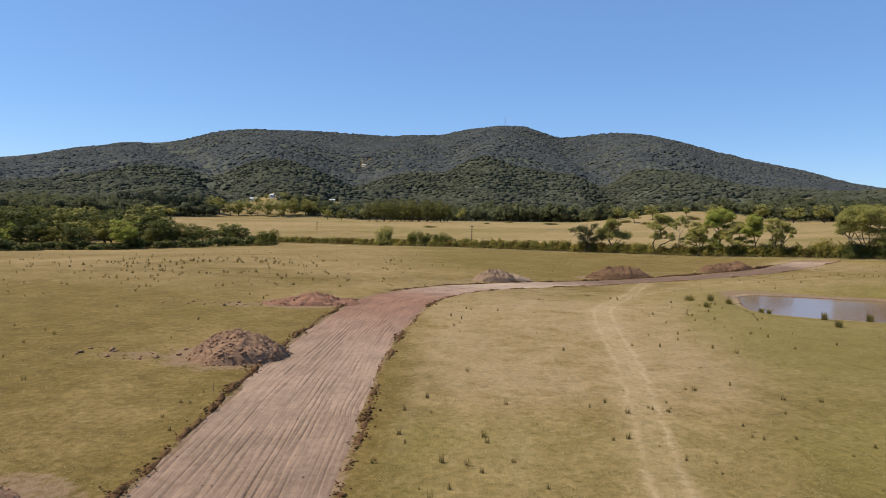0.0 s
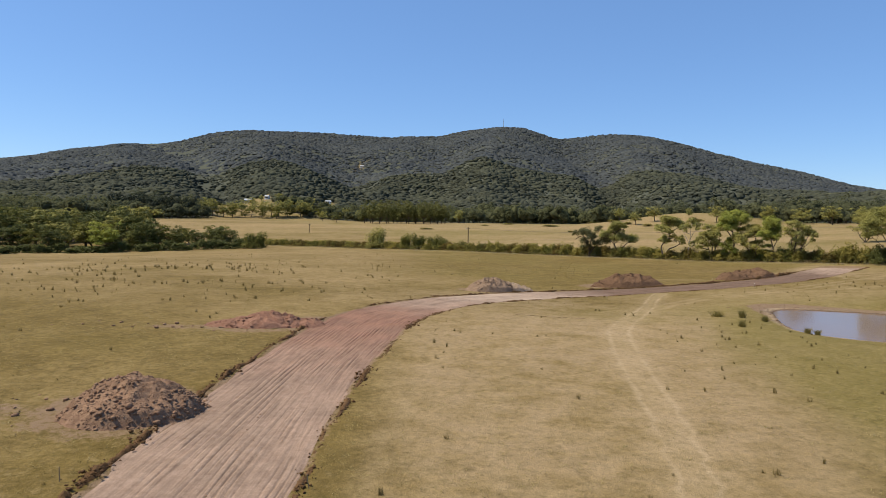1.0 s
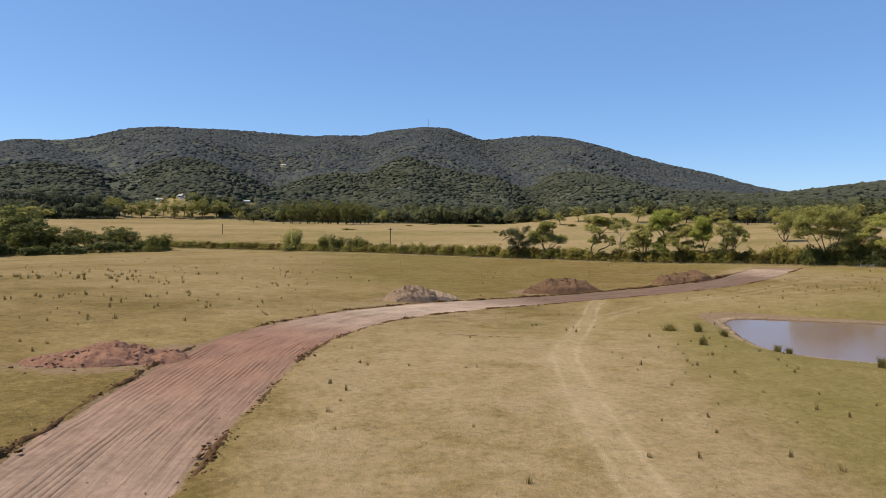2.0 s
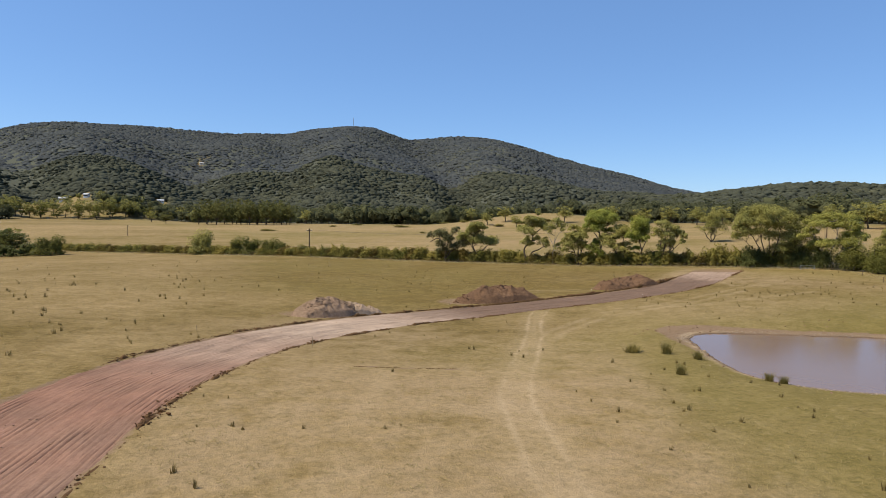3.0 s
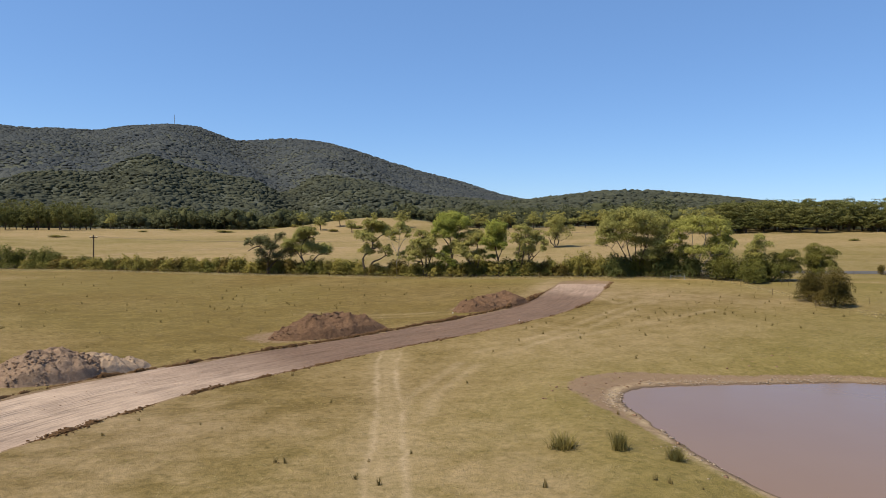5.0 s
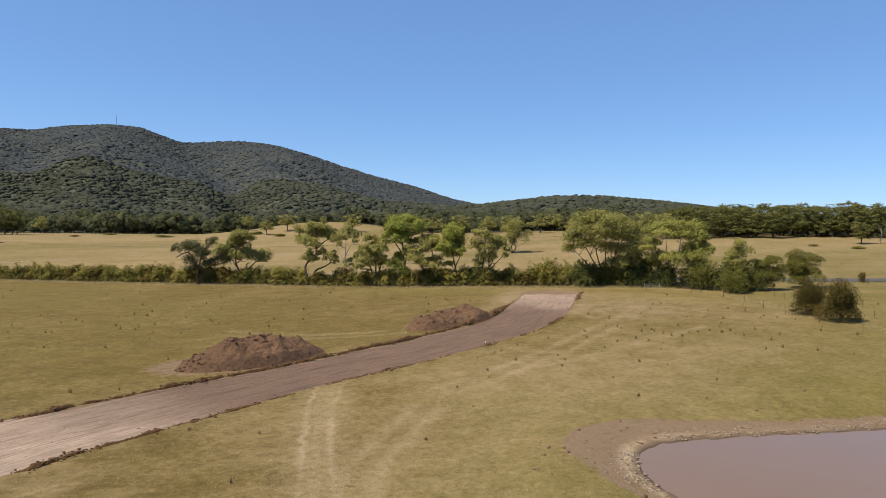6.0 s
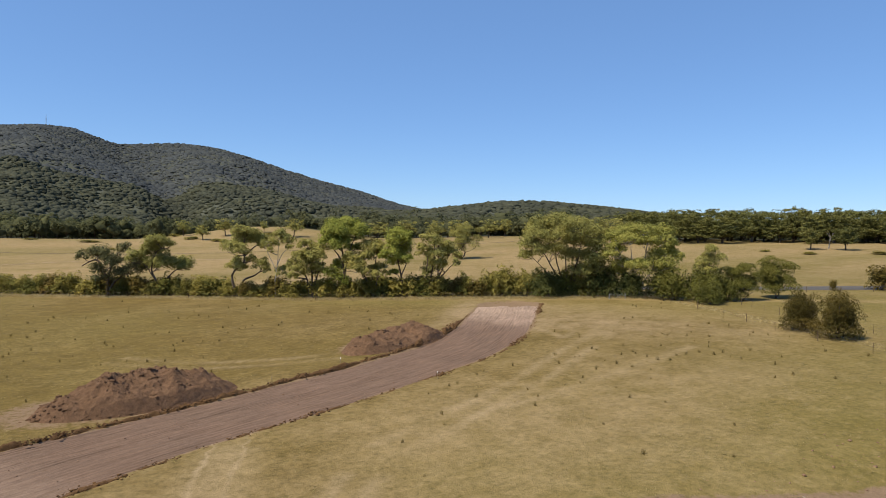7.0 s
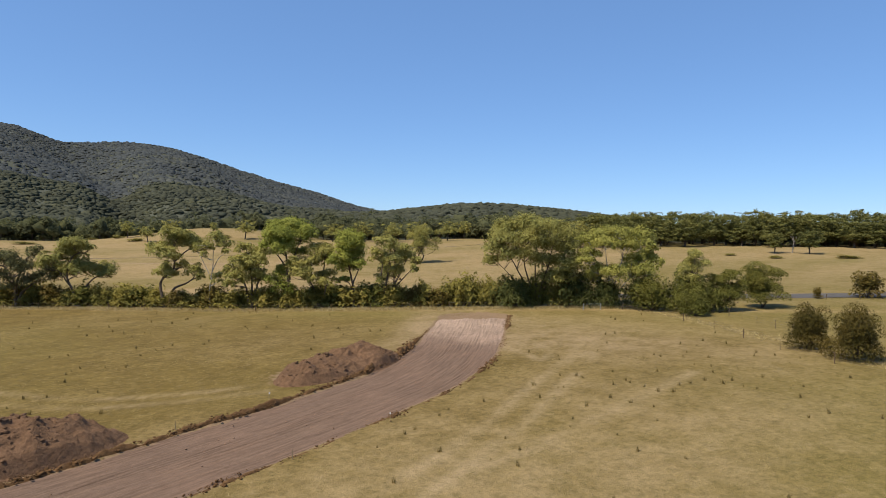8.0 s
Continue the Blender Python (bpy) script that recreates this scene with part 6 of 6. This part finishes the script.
def grass():
    r = np.random.default_rng(130)
    # rush tufts, in drifts
    n = 12000
    x, y = r.uniform(-75, 85, n), r.uniform(12, 180, n)
    chance = 0.018 + 0.10 * (vnoise(x / 9, y / 9, 131) > 0.3)
    chance += 0.8 * np.exp(-(((x + 30) / 24) ** 2 + ((y - 98) / 26) ** 2)) * (vnoise(x / 5, y / 5, 132) > 0)
    chance += 0.6 * np.exp(-(((x - 55) / 14) ** 2 + ((y - 93) / 8) ** 2)) + 0.5 * np.exp(-(((x - 34) / 18) ** 2 + ((y - 124) / 12) ** 2)) * (vnoise(x / 3, y / 3, 134) > -0.1)
    chance += 1.3 * np.exp(-(((x - 5) / 11) ** 2 + ((y - 25) / 8) ** 2)) * (vnoise(x / 1.8, y / 1.8, 133) > -0.2) + 0.3 * np.exp(-(((x - 1) / 4) ** 2 + ((y - 45) / 18) ** 2)) * (vnoise(x / 1.8, y / 1.8, 133) > 0) + 0.35 * np.exp(-(((x - 21) / 8) ** 2 + ((y - 58) / 14) ** 2))
    ok = (r.random(n) < chance * 0.85) & (x + y < 193) & clear_of_works(x, y) & (np.hypot(x, y) > 14)
    x, y = x[ok], y[ok]
    soup = Soup()
    h = r.uniform(0.12, 0.34, len(x)) * (1 + 1.1 * np.exp(-(((x + 30) / 24) ** 2 + ((y - 98) / 26) ** 2)))
    scatter(soup, [blade_shape(140 + k, 16, 0.16, 0.7) for k in range(6)], np.stack([x, y, ground_height(x, y)], -1), np.stack([h * 0.8, h * 0.8, h], -1), r.random(len(x)) * 6.28)
    thing("rush_tufts", "scattered dark rush tufts in the dry pasture", "rushes", kind="stuff", material=RUSH, mesh=soup.mesh("rush_tufts", False))
    # short straw over the nearer paddock
    n = 52000
    x, y = r.uniform(-30, 80, n), 12 + 130 * r.random(n) ** 1.35
    ok = clear_of_works(x, y) & (x + y < 196) & (vnoise(x / 4, y / 4, 150) + 0.6 * vnoise(x / 1.1, y / 1.1, 151) > r.uniform(-0.9, 0.5, n)) & (np.minimum(distance(x, y, RUT_A)[0], distance(x, y, RUT_B)[0]) > 0.4)
    x, y = x[ok], y[ok]
    h = r.uniform(0.03, 0.075, len(x))
    soup = Soup()
    scatter(soup, [blade_shape(160 + k, 6, 0.5, 1.6) for k in range(5)], np.stack([x, y, ground_height(x, y)], -1), np.stack([h * 3.2, h * 3.2, h], -1), r.random(len(x)) * 6.28)
    thing("straw_grass", "short dry straw-coloured grass", "grass", kind="stuff", material=STRAW, mesh=soup.mesh("straw_grass", False))
    # long pale grass along the hedge and the fence
    n = 11000
    s = r.random(n)
    s = np.where((s >= 0.75) & (r.random(n) < 0.8), 0.1, s)
    x = np.where(s < 0.75, 82 - 150 * r.random(n), 0)
    y = 195.6 - x + r.normal(0, 0.95, n) - 4.0 * smooth((-30 - x) / 50)
    t = r.random(n)
    x = np.where(s < 0.75, x, 81.5 - 17.5 * t + r.normal(0, 0.5, n) + 1.2)
    y = np.where(s < 0.75, y, 112.5 - 36 * t + r.normal(0, 0.4, n))
    h = r.uniform(0.14, 0.4, n) * np.where(s < 0.75, 1, 0.42)
    soup = Soup()
    scatter(soup, [blade_shape(170 + k, 10, 0.5, 1.0, 0.06) for k in range(5)], np.stack([x, y, ground_height(x, y)], -1), np.stack([h * np.where(s < 0.75, 1, 2.2), h * np.where(s < 0.75, 1, 2.2), h], -1), r.random(n) * 6.28)
    thing("long_grass", "long pale grass along the fences", "grass", kind="stuff", material=PALE_STRAW, mesh=soup.mesh("long_grass", False))


grass()


# ---- fences, gate, pegs, poles ----
def bevel_box(sx, sy, z0, z1, bev=0.012):
    bm = bmesh.new()
    bmesh.ops.create_cube(bm, size=1)
    for v in bm.verts:
        v.co = Vector((v.co.x * sx, v.co.y * sy, z0 if v.co.z < 0 else z1))
    bmesh.ops.bevel(bm, geom=bm.edges[:], offset=bev, segments=1, affect="EDGES")
    me = bpy.data.meshes.new("post")
    bm.to_mesh(me)
    bm.free()
    return me


POST = bevel_box(0.055, 0.055, -0.3, 0.72)
POST.materials.append(POST_WOOD)
PICKET = bevel_box(0.03, 0.03, -0.3, 0.7, 0.006)
PICKET.materials.append(POST_WOOD)


def fence(label, places, step, wires=(0.24, 0.45, 0.66), every=3):
    line = spline(places, step)
    ob = thing("fence", label, "fence", (line[0][0], line[0][1], gz(*line[0])))
    base = np.array(ob.location)
    zs = ground_height(line[:, 0], line[:, 1])
    for k, (x, y) in enumerate(line):
        p = part("post", POST if k % every == 0 else PICKET, None, ob)
        p.location = Vector((x, y, zs[k])) - ob.location
        p.rotation_euler = (rng.normal() * 0.04, rng.normal() * 0.04, rng.random())
    for h in wires:
        pts = np.stack([line[:, 0], line[:, 1], zs + h], 1) - base
        part("wire", mesh_of("wire", *tube(pts, np.full(len(pts), 0.004), 3)), WIRE, ob)
    return ob


fence("post and wire fence climbing beside the lower paddock", [(80.6, 112.8), (78.8, 107.4), (76.6, 102.2), (74.1, 98.2), (71.1, 94.0), (69.2, 90.6), (67.8, 87.4), (66.6, 84.6), (64.5, 78)], 4.6, every=2)
fence("low wire fence in front of the hedgerow", [(78.2, 117.4), (60, 134.8), (30, 164.8), (0, 194.8), (-30, 224), (-60, 246)], 4.2, every=4)
fence("grey post fence beside the sealed road", [(84, 122), (96, 110.6), (106, 102.4), (116, 96.5), (128, 90), (142, 84)], 4.0, every=1)
fence("short picket fence in the lower paddock", [(83.5, 103.2), (80.6, 99.4), (78.6, 96.2), (77.0, 93.0), (75.4, 89.6), (73.6, 84)], 2.6, every=4)


def gate():
    x0, y0, x1, y1 = 77.65, 115.35, 78.95, 114.2
    ob = thing("gate", "pale tubular steel gate in the paddock corner", "gate", (x0, y0, gz(x0, y0)))
    dx, dy, dz = x1 - x0, y1 - y0, gz(x1, y1) - gz(x0, y0)
    for k, (a, b) in enumerate((((0, 0, -0.2), (0, 0, 0.66)), ((dx, dy, dz - 0.2), (dx, dy, dz + 0.66)))):
        part("post", mesh_of("post", *tube([a, b], [0.045, 0.045], 8)), STEEL, ob)
    for h in (0.6, 0.4, 0.2):
        part("rail", mesh_of("rail", *tube([(0, 0, h), (dx, dy, dz + h)], [0.018 if h > 0.5 else 0.009] * 2, 6)), STEEL, ob)


gate()


def survey_peg(x, y, tall, flagged):
    ob = thing("survey_peg", "thin wooden survey peg with pale top" if flagged else "thin bare wooden survey peg", "survey peg", (x, y, gz(x, y)), "survey pegs along the road")
    v, f = box(-0.010, 0.010, -0.010, 0.010, -0.1, tall)
    part("stake", mesh_of("stake", v, f, False), PEG_WOOD, ob)
    if flagged:
        v, f = box(-0.02, 0.035, -0.018, 0.018, tall - 0.09, tall + 0.004)
        part("tip", mesh_of("tip", v, f, False), PAINT, ob, "white-painted tip")
    ob.rotation_euler = (rng.normal() * 0.1, rng.normal() * 0.1, rng.random() * 6)


PEGS = [(-10.1, 29.6, 0.45, False), (-2.7, 29.4, 0.45, False), (33.9, 102.7, 0.45, False), (39.1, 104.3, 0.5, True), (44.7, 106.2, 0.45, False), (41.7, 97.0, 0.45, True), (36.1, 95.5, 0.4, False), (5.4, 73.3, 0.7, False), (-2.3, 79.2, 0.6, False)]
for px, py, tall, flagged in PEGS:
    survey_peg(px, py, tall, flagged)


def power_pole(x, y, high):
    ob = thing("power_pole", "weathered timber power pole behind the hedge", "power pole", (x, y, gz(x, y)), "power poles")
    part("shaft", mesh_of("shaft", *tube([(0, 0, -0.3), (0, 0, high)], [0.15, 0.11], 8)), POST_WOOD, ob)
    v, f = box(-0.9, 0.9, -0.06, 0.06, high - 0.55, high - 0.43)
    arm = part("crossarm", mesh_of("crossarm", v, f, False), POST_WOOD, ob)
    for sx in (-0.75, 0.75):
        part("insulator", mesh_of("insulator", *tube([(sx, 0, high - 0.43), (sx, 0, high - 0.33), (sx, 0, high - 0.25)], [0.05, 0.06, 0.03], 8)), PAINT, arm)
    ob.rotation_euler = (0, 0, radians(45))
    return ob


POLES = [(8.2, 193.5, 6.6), (67.2, 133.6, 6.8), (-62.0, 330.0, 4.4)]
for px, py, high in POLES:
    power_pole(px, py, high)


def power_line(a, b, side):
    (ax, ay, ah), (bx, by, bh) = a, b
    s = np.linspace(0, 1, 24)
    off = side * 0.75 * 0.7071
    x, y = ax + (bx - ax) * s + off, ay + (by - ay) * s + off
    z = gz(ax, ay) + ah - 0.28 + (gz(bx, by) + bh - gz(ax, ay) - ah) * s - 1.2 * 4 * s * (1 - s)
    thing("power_cable", "thin sagging power cable between poles", "cable", group="power cables", material=WIRE, mesh=mesh_of("power_cable", *tube(np.stack([x, y, z], 1), np.full(24, 0.011), 4)))


for side in (-1, 1):
    power_line(POLES[0], POLES[1], side)
    power_line(POLES[1], (150.0, 190.0, 7.0), side)
power_pole(150.0, 190.0, 7.0)


def sealed_road():
    line = spline([(70, 150), (84, 131), (96, 117), (108, 107), (120, 99.5), (136, 91), (160, 80), (200, 64)], 2.0)
    t = np.gradient(line, axis=0)
    t /= np.linalg.norm(t, axis=1)[:, None]
    off = np.linspace(-2.4, 2.4, 7)
    x, y = line[:, 0, None] + t[:, 1, None] * off, line[:, 1, None] - t[:, 0, None] * off
    z = plain_height(x, y) + 0.10 - 0.01 * off[None] ** 2
    thing("sealed_road", "narrow grey sealed road beyond the paddock", "road", kind="structure", material=ASPHALT, mesh=mesh_of("sealed_road", np.stack([x, y, z], -1).reshape(-1, 3), grid_faces(*x.shape)))


sealed_road()


# ---- far buildings and the mast ----
def house(label, az, d, long, deep, wall, turn, lift=0.0):
    x, y, *_ = ring(az, d, 0, 0)
    ob = thing("house", label, "house", (x, y, gz(x, y) + lift), "far buildings")
    ob.rotation_euler = (0, 0, radians(turn))
    a, b = long / 2, deep / 2
    v, f = box(-a, a, -b, b, -2.0, wall)
    body = part("wall", mesh_of("wall", v, f, False), PAINT, ob)
    rise = deep * 0.28
    v = [(-a - 0.5, -b - 0.5, wall), (a + 0.5, -b - 0.5, wall), (a + 0.5, b + 0.5, wall), (-a - 0.5, b + 0.5, wall), (-a - 0.5, 0, wall + rise), (a + 0.5, 0, wall + rise)]
    part("roof", mesh_of("roof", v + [(p, q, z + 0.15) for p, q, z in v], [(0, 1, 5, 4), (2, 3, 4, 5), (6, 10, 11, 7), (8, 11, 10, 9), (0, 6, 7, 1), (2, 8, 9, 3), (0, 4, 10, 6), (1, 7, 11, 5), (3, 9, 10, 4), (2, 5, 11, 8)], False), ROOF, ob)
    for k in range(3):
        v, f = box(-a + long * (k + 0.5) / 3 - 0.7, -a + long * (k + 0.5) / 3 + 0.7, -b - 0.04, -b + 0.02, wall * 0.35, wall * 0.8)
        part("window", mesh_of("window", v, f, False), GLASS, body)


house("white farmhouse with grey roof among trees", -17.45, 700, 6.5, 5, 2.6, 10, 0.3)
house("pale shed among trees", -15.9, 690, 4, 4, 2.2, -15, 0.3)
house("small pale house half hidden by trees", -10.7, 735, 6, 4.5, 2.4, 20, 0.3)
house("white house in a clearing on the slope", -7.33, 1500, 8, 5, 2.6, 5, 0.6)


def mast():
    az, d = 4.78, 2235
    x, y, *_ = ring(az + 0.09, d, 0, 0)
    z0 = gz(x, y)
    ob = thing("radio_mast", "thin grey radio mast on the hilltop", "radio mast", (x, y, z0))
    part("shaft", mesh_of("shaft", *tube([(0, 0, -2), (0, 0, 24), (0, 0, 34)], [1.1, 0.9, 0.5], 6)), STEEL, ob)
    for h in (18, 23):
        part("dish", mesh_of("dish", *tube([(0.8, -0.8, h), (0.8, -1.6, h)], [1.2, 1.3], 10)), PAINT, ob)


mast()
